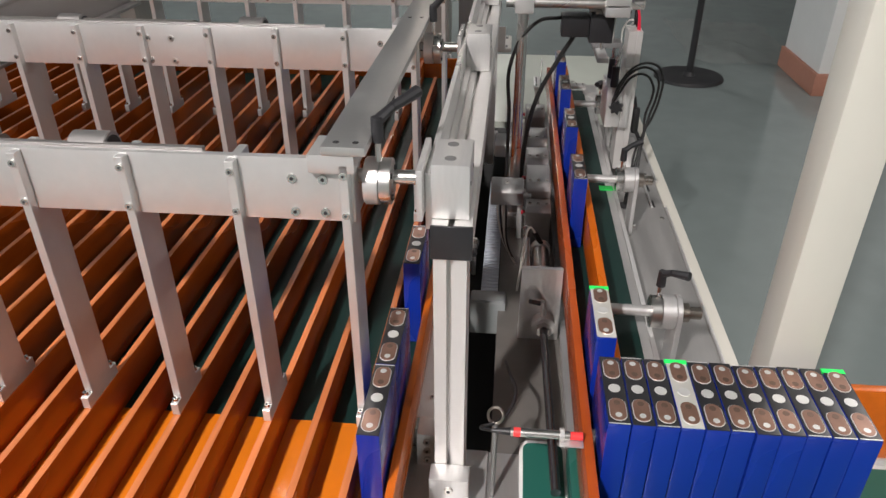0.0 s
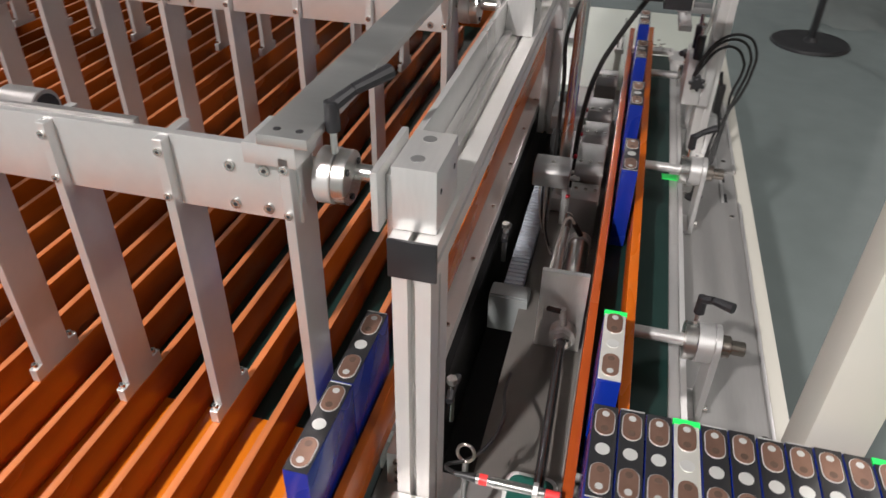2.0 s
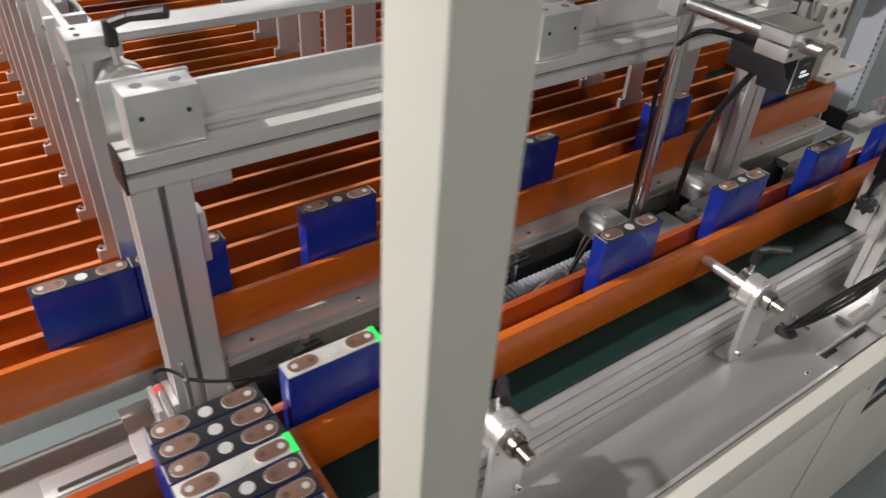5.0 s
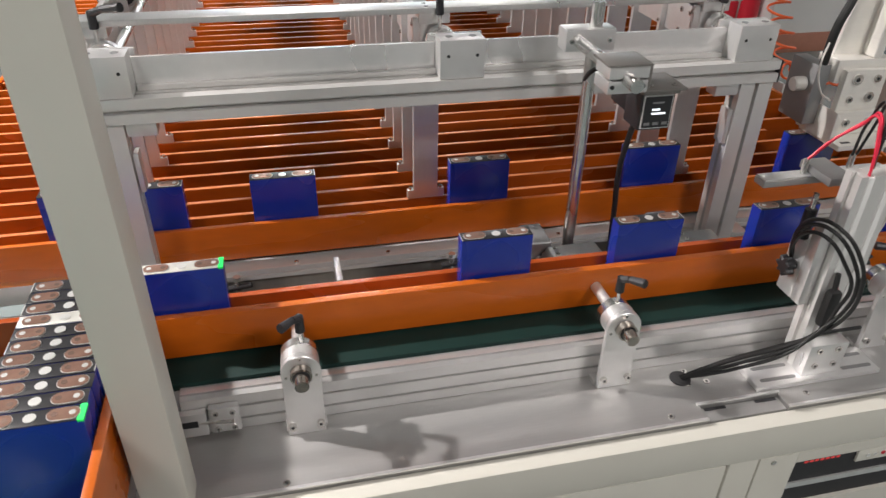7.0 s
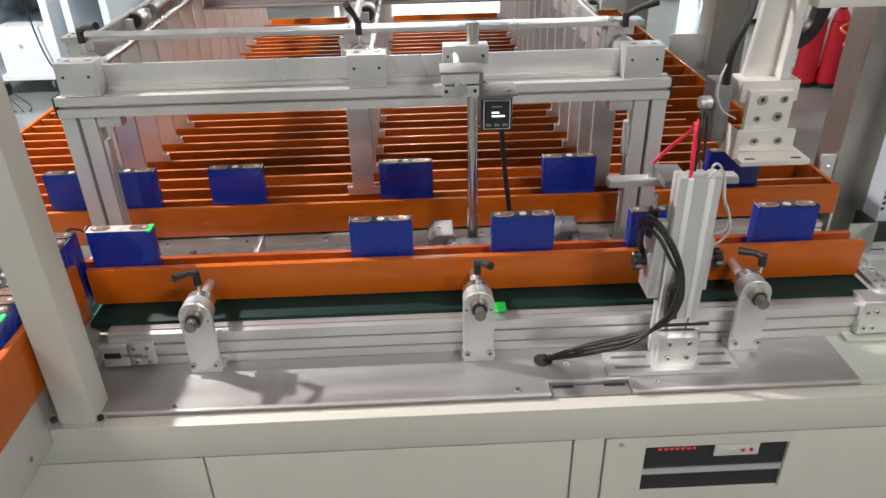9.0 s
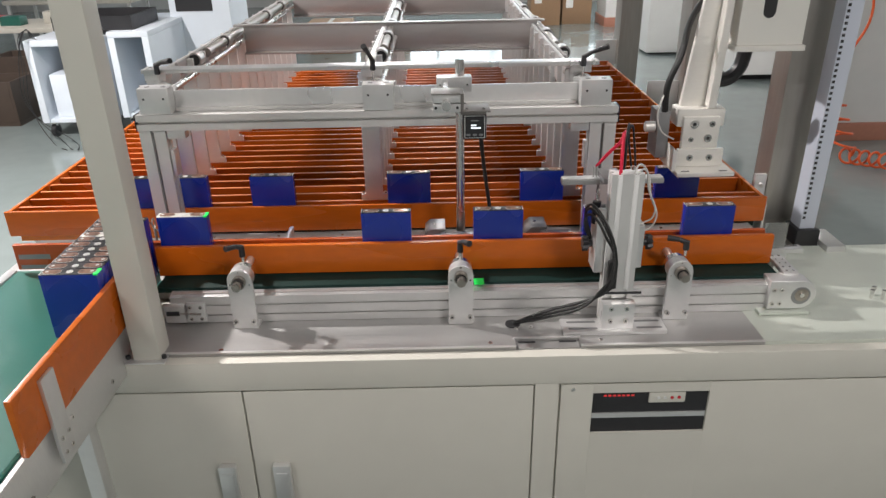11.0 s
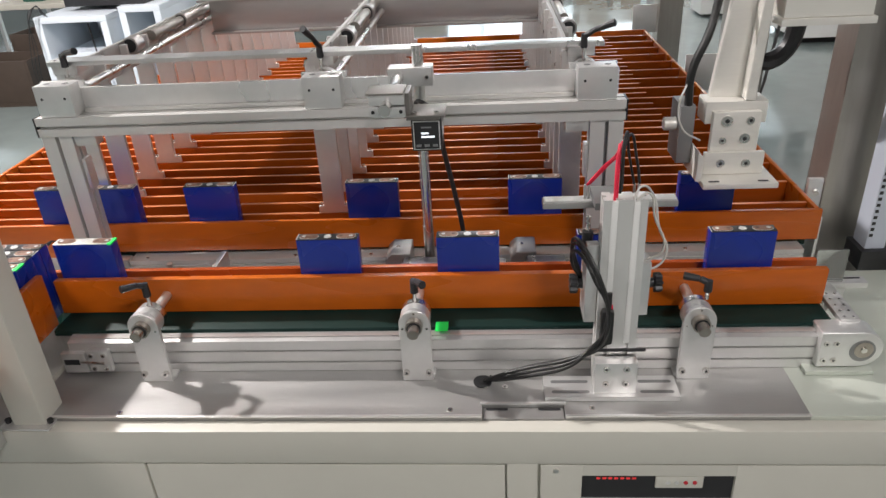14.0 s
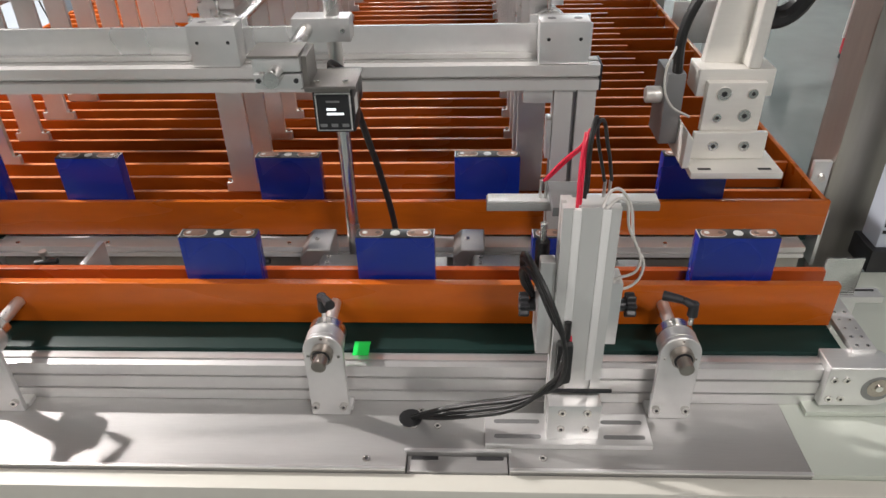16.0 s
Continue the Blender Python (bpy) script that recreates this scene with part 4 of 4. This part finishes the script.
def bridge_bracket(x, wires):
    bridge = thing("bridge_bracket", "aluminium bridge bracket over the deck gap with loose wires below" if wires else "aluminium bridge bracket over the deck gap", "bracket", "bridge brackets")
    top = part("top_block", prism([(x - 0.004, 0.905), (x + 0.058, 0.905), (x + 0.058, 0.955), (x + 0.012, 0.955), (x - 0.004, 0.940)], "y", -0.083, -0.002, 0.002), STEEL_GREY, bridge)
    for y0, y1 in ((-0.083, -0.070), (-0.046, -0.036)):
        part("leg", box(x + 0.018, x + 0.030, y0, y1, ZP, 0.9045, 0.001), ALU, bridge)
    part("set_screw", screw(x + 0.024, -0.042, 0.955, (0, 0, 1), 0.005, None, 0.003), SCREW, top)
    part("stop_pin", rod((x + 0.030, -0.0835, 0.918), (x + 0.030, -0.104, 0.918), 0.0055, None, 14, None, 0.001), STEEL, top)
    part("stop_nut", rod((x + 0.030, -0.088, 0.918), (x + 0.030, -0.094, 0.918), 0.0095, None, 6), SCREW, top)
    if wires:
        for k in range(4):
            o = 0.007 * k
            hose([(x + 0.010, -0.020 - o, 0.904), (x - 0.004 - 0.5 * o, -0.022 - o, 0.88), (x - 0.032 - o, -0.035 - 0.6 * o, 0.83), (x - 0.072 - 0.6 * o, -0.056 - 0.3 * o, 0.806), (x - 0.112 + o, -0.070 + 0.2 * o, 0.803)], 0.0024, CLEAR if k in (0, 2) else RUBBER, "wire", bridge)


bridge_bracket(0.832, True)
bridge_bracket(1.135, False)
for x in (0.227, 0.70):
    af = thing("air_fitting", "small steel air fitting with a black plug on the deck", "fitting", "air fittings")
    part("stem", rod((x, 0.030, ZP - 0.02), (x, 0.030, 0.868), 0.0055, None, 12), STEEL, af)
    part("nut", rod((x, 0.030, 0.868), (x, 0.030, 0.878), 0.009, None, 6), SCREW, af)
    part("elbow", rod((x, 0.030, 0.850), (x + 0.030, 0.025, 0.856), 0.0075, None, 14, 0.006, 0.001), BLACK, af, "black plastic elbow")
    part("plug", rod((x - 0.024, 0.028, 0.848), (x, 0.030, 0.850), 0.0065, None, 14, None, 0.001), BLACK, af)
chain = thing("cable_chain", "grey ribbed plastic cable chain in the deck gap", "cable chain")
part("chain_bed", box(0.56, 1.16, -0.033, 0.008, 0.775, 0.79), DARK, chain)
for i in range(44):
    x = 0.57 + 0.0132 * i
    part("chain_link", box(x, x + 0.0085, -0.032, 0.006, 0.7905, 0.822, 0.001), GREY_PLASTIC, chain)
mb = thing("junction_box", "small grey painted junction box under the tray rail", "box")
part("case", box(0.522, 0.567, -0.050, 0.028, 0.735, 0.820, 0.003), GREY_PAINT, mb)
part("lid", box(0.525, 0.564, -0.047, 0.025, 0.820, 0.824, 0.001), GREY_PAINT, mb)
# photo sensor that watches the waiting row
ps = thing("photo_sensor", "steel barrel photo sensor with a glowing red tip", "sensor")
part("barrel", rod((-0.030, -0.062, 0.985), (-0.030, -0.145, 0.985), 0.0065, None, 20, None, 0.001), STEEL, ps)
part("nut", rod((-0.030, -0.137, 0.985), (-0.030, -0.131, 0.985), 0.0105, None, 6), ALU_RAW, ps)
part("red_tip", rod((-0.030, -0.146, 0.985), (-0.030, -0.163, 0.985), 0.006, None, 20), RED_GLOW, ps, "red sensor tip")
part("led_ring", rod((-0.030, -0.076, 0.985), (-0.030, -0.066, 0.985), 0.0069, None, 20), RED_GLOW, ps, "lit red indicator ring")
part("strain_relief", rod((-0.030, -0.062, 0.985), (-0.030, -0.035, 0.985), 0.006, None, 12, 0.003), BLACK, ps)
part("mount", box(-0.042, -0.018, -0.1645, -0.1305, 0.974, 0.9765, 0.0005), ALU, ps)
hose([(-0.030, -0.036, 0.985), (-0.01, -0.02, 0.97), (0.02, -0.045, 0.955), (0.09, -0.07, 0.94), (0.20, -0.06, 0.90), (0.30, -0.055, 0.84)], 0.0026, RUBBER, "cable", ps)
ring = thing("lifting_ring", "small steel ring bolt beside the gantry foot", "ring")
hose([(0.012, -0.040 + 0.011 * math.cos(math.tau * i / 16), 0.974 + 0.016 * math.sin(math.tau * i / 16)) for i in range(17)], 0.0022, HUB, "loop", ring)
part("stem", rod((0.012, -0.040, ZP), (0.012, -0.040, 0.958), 0.004, None, 10), ALU_DARK, ring)
gauge = thing("foot_gauge", "small aluminium block with three screws at the gantry foot", "block")
b = part("body", box(0.060, 0.100, 0.056, 0.086, ZP + 0.0025, ZP + 0.076, 0.002), ALU_RAW, gauge)
for z in (0.822, 0.842, 0.862):
    part("block_screw", screw(0.060, 0.069, z, (-1, 0, 0), 0.006, None, 0.004), SCREW, b)

# ---------------------------------------------------------------- pick-up arm
arm = thing("pickup_arm", "aluminium pick-up arm with a bolted gripper and slotted carriage", "robot arm")
AY = 0.075
pl = part("arm_plate", prism([(1.600, 1.30), (1.700, 1.30), (1.712, 1.70), (1.712, 2.3), (1.668, 2.3), (1.645, 1.70)], "y", AY + 0.02, AY + 0.038, 0.002), SATIN, arm, "tapering aluminium arm plate")
part("arm_rib", prism([(1.676, 1.346), (1.700, 1.346), (1.712, 1.70), (1.712, 2.3), (1.694, 2.3), (1.690, 1.70)], "y", AY - 0.02, AY + 0.0195, 0.002), SATIN, arm)
part("wrist_block", box(1.590, 1.730, AY - 0.02, AY + 0.05, 1.292, 1.345, 0.003), SATIN, arm)
g = part("grip_plate", box(1.604, 1.712, AY - 0.038, AY - 0.0205, 1.228, 1.325, 0.002), SATIN, arm)
for x, z, r in ((1.635, 1.305, 0.013), (1.688, 1.305, 0.009), (1.630, 1.258, 0.008), (1.680, 1.262, 0.012)):
    part("grip_bolt", screw(x, AY - 0.038, z, (0, -1, 0), r, None, 0.004), SCREW, g)
g2 = part("lower_plate", box(1.590, 1.728, AY - 0.052, AY - 0.0385, 1.178, 1.232, 0.002), SATIN, arm)
for x in (1.628, 1.686):
    part("grip_bolt", screw(x, AY - 0.052, 1.206, (0, -1, 0), 0.010, None, 0.004), SCREW, g2)
part("jaw", prism([(1.565, 1.176), (1.578, 1.176), (1.578, 1.235), (1.565, 1.250)], "y", AY - 0.09, AY + 0.03, 0.001), SATIN, arm)
sh = part("shelf_plate", box(1.578, 1.748, AY - 0.110, AY + 0.03, 1.164, 1.177, 0.002), SATIN, arm)
for x in (1.606, 1.718):
    part("plate_slot", box(x - 0.012, x + 0.012, AY - 0.098, AY - 0.090, 1.177, 1.1775), DARK, sh)
part("side_cylinder", box(1.530, 1.5645, AY - 0.03, AY + 0.06, 1.20, 1.34, 0.003), ALU_DARK, arm)
part("side_fitting", rod((1.50, AY, 1.29), (1.53, AY, 1.29), 0.016, None, 20, None, 0.002), SATIN, arm)
hose([(1.548, AY - 0.02, 1.34), (1.545, AY - 0.03, 1.42), (1.575, AY - 0.02, 1.50), (1.62, AY + 0.05, 1.60), (1.68, AY + 0.10, 1.66)], 0.0095, RUBBER, "conduit", arm, "black ribbed conduit")
hose([(1.578, AY - 0.04, 1.26), (1.535, AY - 0.05, 1.29), (1.52, AY - 0.045, 1.34), (1.54, AY - 0.03, 1.40)], 0.0022, CLEAR, "wire", arm, "pale thin wire")
zx = part("carriage", box(1.735, 1.925, AY - 0.01, AY + 0.12, 1.525, 2.75, 0.003), CREAM_LIGHT, arm, "pale painted lift carriage")
part("carriage_foot", box(1.729, 1.931, AY - 0.02, AY + 0.125, 1.509, 1.5245, 0.001), SATIN, arm)
part("carriage_slot", prism(stadium(1.815, 1.93, 0.036, 0.66), "y", AY - 0.0108, AY - 0.0102), DARK, arm, "dark rounded slot")
part("carriage_bolt", rod((1.85, AY - 0.035, 1.88), (1.85, AY - 0.0109, 1.88), 0.012, None, 6), STEEL, arm)
part("bridge", box(1.66, 1.7345, AY + 0.0385, AY + 0.10, 1.60, 1.84, 0.003), SATIN, arm)
hose([(1.70, AY + 0.10, 1.46), (1.74, AY + 0.13, 1.40), (1.80, AY + 0.14, 1.41), (1.83, AY + 0.13, 1.52)], 0.022, BLACK, "drag_chain", arm, "black drag chain loop")

arm.location.z = -0.08

mast = thing("lift_mast", "brushed steel lift mast with a bolted ear at its foot", "mast")
part("tube", box(1.968, 2.105, 0.205, 0.315, ZP - 0.72, 3.4, 0.004), MAST_STEEL, mast)
part("foot_ear", box(1.928, 1.9675, 0.21, 0.225, 0.80, 1.00, 0.003), ALU_RAW, mast)
part("ear_bolt", rod((1.945, 0.195, 0.965), (1.95, 0.210, 0.965), 0.007, None, 10), STEEL, mast)
part("base", box(1.94, 2.24, 0.16, 0.40, 0.0, 0.078, 0.004), MAST_STEEL, mast)
part("upper_beam", box(1.70, 2.30, 0.206, 0.31, 3.401, 3.50, 0.004), MAST_STEEL, mast)
tr = thing("cable_trough", "pale slotted cable trough standing on the deck sheet", "cable duct")
part("duct", box(2.042, 2.092, 0.085, 0.150, ZP + 0.055, 2.6, 0.003), DUCT, tr)
for i in range(66):
    z = ZP + 0.09 + 0.0168 * i
    part("duct_slot", box(2.0455, 2.0545, 0.0842, 0.0848, z, z + 0.0085), DARK, tr)
part("duct_foot", box(2.030, 2.105, 0.070, 0.16, ZP - 0.001, ZP + 0.055, 0.004), BLACK, tr)
part("duct_rail", box(2.11, 2.17, 0.02, 0.16, ZP - 0.001, ZP + 0.02, 0.002), ALU, tr)
gd = thing("end_stop_plate", "thin clear end stop plate on the conveyor", "plate")
part("plate", box(1.812, 1.880, -0.150, -0.146, 0.8995, 0.981, 0.001), ACRYLIC, gd)
part("foot_bar", box(1.80, 1.935, -0.155, -0.125, 0.885, 0.8990, 0.001), ALU, gd)
part("foot_leg", box(1.86, 1.89, -0.150, -0.130, ZP, 0.8845, 0.001), ALU, gd)
part("bar_slot", box(1.815, 1.925, -0.136, -0.130, 0.8990, 0.8994), DARK, gd)
for i, y in enumerate((1.50, 2.75)):
    sp = thing("steel_stanchion", "brushed steel square stanchion beside the sorting tray", "stanchion", "stanchions")
    part("tube", box(2.09 - 0.02 * i, 2.245 - 0.04 * i, y, y + 0.15, 0.012, 3.4, 0.004), MAST_STEEL, sp)
    part("foot", box(2.03, 2.29, y - 0.05, y + 0.2, 0, 0.012, 0.002), MAST_STEEL, sp)
    part("side_flap", box(1.932, 2.089 - 0.02 * i, y + 0.05, y + 0.058, 0.86, 1.02, 0.002), ALU, sp)

# loose screws on the deck sheet
for x, y in ((2.085, -0.28), (2.10, -0.262), (2.115, -0.285)):
    sc = thing("loose_screw", "small loose steel screw standing on the deck sheet", "screw", "loose screws")
    part("shank", rod((x, y, ZP), (x, y, ZP + 0.022), 0.004, None, 10), STEEL, sc)
    part("cap", rod((x, y, ZP + 0.022), (x, y, ZP + 0.028), 0.0065, None, 12), STEEL, sc)

# ---------------------------------------------------------------- the rest of the hall
def trolley(x, y, w, d, hgt):
    t = thing("work_trolley", "white steel work trolley with open sides and castors", "trolley", "work trolleys")
    part("top", box(x, x + w, y, y + d, hgt - 0.05, hgt, 0.004), WHITE_BLUE, t)
    for lx in (x + 0.03, x + w - 0.03):
        part("side_panel", box(lx - 0.03, lx + 0.03, y, y + d, 0.14, hgt - 0.05, 0.004), WHITE_BLUE, t)
    part("lower_shelf", box(x + 0.06, x + w - 0.06, y + 0.02, y + d - 0.02, 0.14, 0.17), WHITE_BLUE, t)
    part("rear_panel", box(x + 0.06, x + w - 0.06, y + d - 0.03, y + d, 0.17, hgt - 0.05), WHITE_BLUE, t)
    if w > 0.5:
        b = box(x + 0.10, x + w - 0.10, y + 0.10, y + d - 0.05, 0.17, hgt * 0.64, 0.006)
        part("inner_box", b, WHITE_BLUE, t)
        part("box_knob", rod((x + w * 0.45, y + 0.0995, 0.40), (x + w * 0.45, y + 0.085, 0.40), 0.012, None, 16, None, 0.002), GREY_PLASTIC, t)
        hose([(x + w * 0.72, y + 0.02, hgt - 0.06), (x + w * 0.74, y + 0.03, 0.50), (x + w * 0.80, y + 0.03, 0.30), (x + w * 0.84, y + 0.05, 0.20)], 0.006, RUBBER, "cable", t)
    for lx in (x + 0.06, x + w - 0.06):
        for ly in (y + 0.08, y + d - 0.08):
            part("castor", rod((lx - 0.02, ly, 0.06), (lx + 0.02, ly, 0.06), 0.06, None, 20, None, 0.004), BLACK, t)
            part("castor_fork", box(lx - 0.026, lx + 0.026, ly - 0.02, ly + 0.02, 0.10, 0.14), STEEL, t)
    return t
trolley(-2.66, 4.30, 0.62, 0.9, 0.86)
trolley(-2.0, 4.45, 0.36, 1.3, 0.90)
tr2 = thing("dark_tray", "black open tray with cables on the trolley", "tray")
part("base", box(-2.5, -1.8, 4.55, 5.2, 0.90, 0.92), BLACK, tr2)
for args in ((-2.5, -2.48, 4.55, 5.2), (-1.82, -1.8, 4.55, 5.2), (-2.48, -1.82, 4.55, 4.57), (-2.48, -1.82, 5.18, 5.2)):
    part("rim", box(*args, 0.92, 1.02), BLACK, tr2)
for k in range(3):
    hose([(-2.55 - 0.05 * k, 4.33 + 0.05 * k, 0.86), (-2.6, 4.27, 0.95), (-2.64 - 0.03 * k, 4.2, 0.6), (-2.7, 4.25 - 0.02 * k, 0.3), (-2.5 + 0.1 * k, 4.1, 0.012), (-2.3 + 0.05 * k, 3.9, 0.012)], 0.0035, RUBBER, "cable", tr2)
wc = thing("instrument_cabinet", "tall white instrument cabinet with a dark screen", "cabinet")
part("body", box(-1.75, -1.15, 5.4, 6.1, 0.1, 1.55, 0.01), WHITE_BLUE, wc)
part("screen", box(-1.68, -1.32, 5.392, 5.3995, 0.95, 1.35), BLACK, wc)
part("plinth", box(-1.72, -1.18, 5.43, 6.07, 0, 0.1), BLACK, wc)
for x, y, w, d, hgt, z0 in ((-4.6, 5.9, 1.5, 0.8, 0.75, 0.70), (-5.2, 8.6, 1.8, 0.8, 0.75, 0.70)):
    tb = thing("work_table", "pale work table with steel legs", "table", "work tables")
    part("tabletop", box(x, x + w, y, y + d, z0, hgt, 0.004), TABLE, tb)
    for lx in (x + 0.05, x + w - 0.05):
        for ly in (y + 0.05, y + d - 0.05):
            part("leg", box(lx - 0.02, lx + 0.02, ly - 0.02, ly + 0.02, 0, z0), ALU, tb)
for x, y, w, d, hh in ((-0.9, 8.3, 0.6, 0.5, 0.42), (-0.2, 8.4, 0.7, 0.5, 0.36), (2.5, 10.6, 0.5, 0.5, 0.8), (3.05, 10.7, 0.5, 0.5, 0.6), (-3.2, 7.4, 0.6, 0.5, 0.5)):
    bx = thing("carton", "brown cardboard carton on the floor", "box", "cartons")
    part("body", box(x, x + w, y, y + d, 0, hh, 0.004), CARTON, bx)
    part("tape", box(x + w / 2 - 0.03, x + w / 2 + 0.03, y - 0.001, y + d + 0.001, hh - 0.1, hh + 0.0015), TABLE, bx)
    part("label", box(x + 0.06, x + 0.18, y - 0.0015, y - 0.0005, hh * 0.45, hh * 0.75), WHITE, bx)
for x, y, w, d, z1 in ((-3.75, 4.75, 0.62, 0.45, 0.42), (-3.62, 5.35, 0.50, 0.40, 0.55), (-3.05, 5.6, 0.34, 0.34, 0.30)):
    cr = thing("storage_crate", "dark brown open storage crate on the floor", "crate", "storage crates")
    part("base", box(x, x + w, y, y + d, 0.0, 0.03), CRATE, cr)
    for args in ((x, x + 0.025, y, y + d), (x + w - 0.025, x + w, y, y + d), (x + 0.0255, x + w - 0.0255, y, y + 0.025), (x + 0.0255, x + w - 0.0255, y + d - 0.025, y + d)):
        part("side", box(*args, 0.0305, z1, 0.004), CRATE, cr)
for x, y, w, d, h, m, words in ((-4.35, 6.05, 0.30, 0.21, 0.03, WHITE, "stack of white paper on the work table"), (-3.85, 6.1, 0.22, 0.16, 0.09, BELT_PALE, "green parts box on the work table"), (-3.45, 6.25, 0.18, 0.18, 0.12, TABLE, "pale small box on the work table"), (-4.1, 6.4, 0.26, 0.14, 0.06, RED, "red tool case on the work table")):
    it = thing("table_item", words, "box")
    part("body", box(x, x + w, y, y + d, 0.75, 0.75 + h, 0.006), m, it)
    part("top_lid", box(x + 0.006, x + w - 0.006, y + 0.006, y + d - 0.006, 0.75 + h, 0.756 + h, 0.002), m, it)
wm = thing("test_machine", "white enclosed test machine with a vent panel", "machine")
part("body", box(4.2, 5.3, 6.05, 7.05, 0.07, 0.80, 0.01), WHITE, wm)
part("tower", box(4.62, 5.3, 6.1, 7.0, 0.80, 1.8, 0.01), WHITE, wm)
part("plinth", box(4.32, 5.2, 6.17, 6.93, 0, 0.07), BLACK, wm)
part("window", box(4.613, 4.6195, 6.3, 6.8, 1.05, 1.55), BLACK, wm)
part("vent_frame", box(4.194, 4.1995, 6.12, 6.46, 0.36, 0.70, 0.001), SHEET, wm)
for i in range(6):
    part("vent_slot", box(4.190, 4.1935, 6.15, 6.43, 0.40 + 0.05 * i, 0.42 + 0.05 * i), DARK, wm)
part("door_gap", box(4.195, 4.1997, 6.62, 6.63, 0.12, 0.76), DARK, wm)
part("door_handle", box(4.175, 4.1995, 6.54, 6.57, 0.45, 0.62, 0.003), BLACK, wm)
w2 = thing("white_locker", "white steel locker with a recessed handle", "locker")
part("body", box(3.70, 4.2, 7.75, 8.25, 0.03, 1.3, 0.006), WHITE, w2)
part("door", box(3.72, 4.18, 7.738, 7.7495, 0.06, 1.27, 0.003), WHITE, w2)
part("plinth", box(3.75, 4.15, 7.80, 8.2, 0, 0.03), BLACK, w2)
part("handle", box(3.78, 3.81, 7.72, 7.7375, 0.7, 0.85, 0.003), ALU, w2)
for x, y in ((3.93, 3.99), (4.10, 3.95)):
    fe = thing("fire_extinguisher", "red fire extinguisher with a black valve standing on the floor", "fire extinguisher", "fire extinguishers")
    b = rod((x, y, 0.03), (x, y, 0.52), 0.088, None, 36, None, 0.01)
    part("tank", b, RED, fe)
    part("shoulder", rod((x, y, 0.52), (x, y, 0.60), 0.086, None, 36, 0.03), RED, fe)
    part("base_ring", rod((x, y, 0.0), (x, y, 0.03), 0.09, None, 36), BLACK, fe)
    part("valve", rod((x, y, 0.60), (x, y, 0.66), 0.03, None, 16), BLACK, fe)
    part("grip", box(x - 0.02, x + 0.09, y - 0.015, y + 0.015, 0.66, 0.69, 0.006), BLACK, fe)
    hose([(x - 0.02, y, 0.64), (x - 0.08, y - 0.03, 0.58), (x - 0.095, y - 0.02, 0.40), (x - 0.095, y, 0.15)], 0.009, CLEAR, "discharge_hose", fe)
coil = thing("air_hose", "coiled orange air hose hanging to the floor", "hose")
pts = []
for i in range(60):
    a = i * math.tau / 12
    pts.append((3.70 + 0.004 * i + 0.075 * math.cos(a), 3.13 + 0.075 * math.sin(a), 0.68 - 0.009 * i))
for i in range(120):
    a = i * math.tau / 12
    pts.append((3.95 + 0.0045 * i + 0.055 * math.cos(a), 3.15 - 0.003 * i, 0.075 + 0.055 * math.sin(a)))
hose(pts, 0.009, ORANGE, "coil", coil)
hose([(3.775, 3.13, 0.68), (3.80, 3.12, 0.80), (3.90, 3.10, 1.1), (3.80, 3.1, 1.5), (3.9, 3.1, 2.3), (3.9, 3.1, 4.0)], 0.009, ORANGE, "drop", coil)
hose([(3.5, 4.4, 4.0), (3.45, 4.3, 1.6), (3.25, 4.0, 0.7), (2.9, 3.4, 0.12), (2.5, 2.9, 0.012), (2.2, 2.6, 0.012)], 0.012, RUBBER, "floor_cable", coil, "black cable")
for k, y0 in enumerate((0.55, 0.78)):
    fc = thing("floor_cable", "black cable lying on the floor by the tray", "cable", "floor cables")
    hose([(3.6, y0 + 0.5, 0.014), (3.1, y0 + 0.36, 0.014), (2.7, y0 + 0.22, 0.014), (2.3, y0, 0.014), (2.0, y0 - 0.1, 0.014)], 0.012, RUBBER, "line", fc)
fan = thing("floor_stand", "round black floor stand with a pole", "stand")
part("base", rod((4.97, -1.44, 0), (4.97, -1.44, 0.022), 0.27, None, 48, 0.26, 0.006), IRON, fan)
part("boss", rod((4.97, -1.44, 0.022), (4.97, -1.44, 0.05), 0.05, None, 32, 0.034), IRON, fan)
part("pole", rod((4.97, -1.44, 0.05), (4.97, -1.44, 1.5), 0.026, None, 20), IRON, fan)
bk = thing("wall_bracket", "white moulded box fixed low on the pillar", "box")
part("case", box(4.49, 4.609, -2.75, -2.40, 0.55, 0.72, 0.01), WHITE, bk)
part("clip", box(4.55, 4.609, -2.62, -2.58, 0.30, 0.40, 0.004), ALU_DARK, bk)
film_sheet = thing("plastic_film", "crumpled clear plastic film on the hall floor", "plastic film")
b = bmesh.new()
bmesh.ops.create_grid(b, x_segments=60, y_segments=40, size=0.5)
for v in b.verts:
    h = noise.noise(Vector((v.co.x * 7, v.co.y * 7, 1))) * 0.10 + noise.noise(Vector((v.co.x * 19, v.co.y * 19, 4))) * 0.03
    v.co = Vector((6.1 + v.co.x * 1.5, -2.0 + v.co.y * 0.9, max(0.012, 0.02 + 0.6 * h)))
for f in b.faces:
    f.smooth = True
part("sheet", b, FILM, film_sheet)
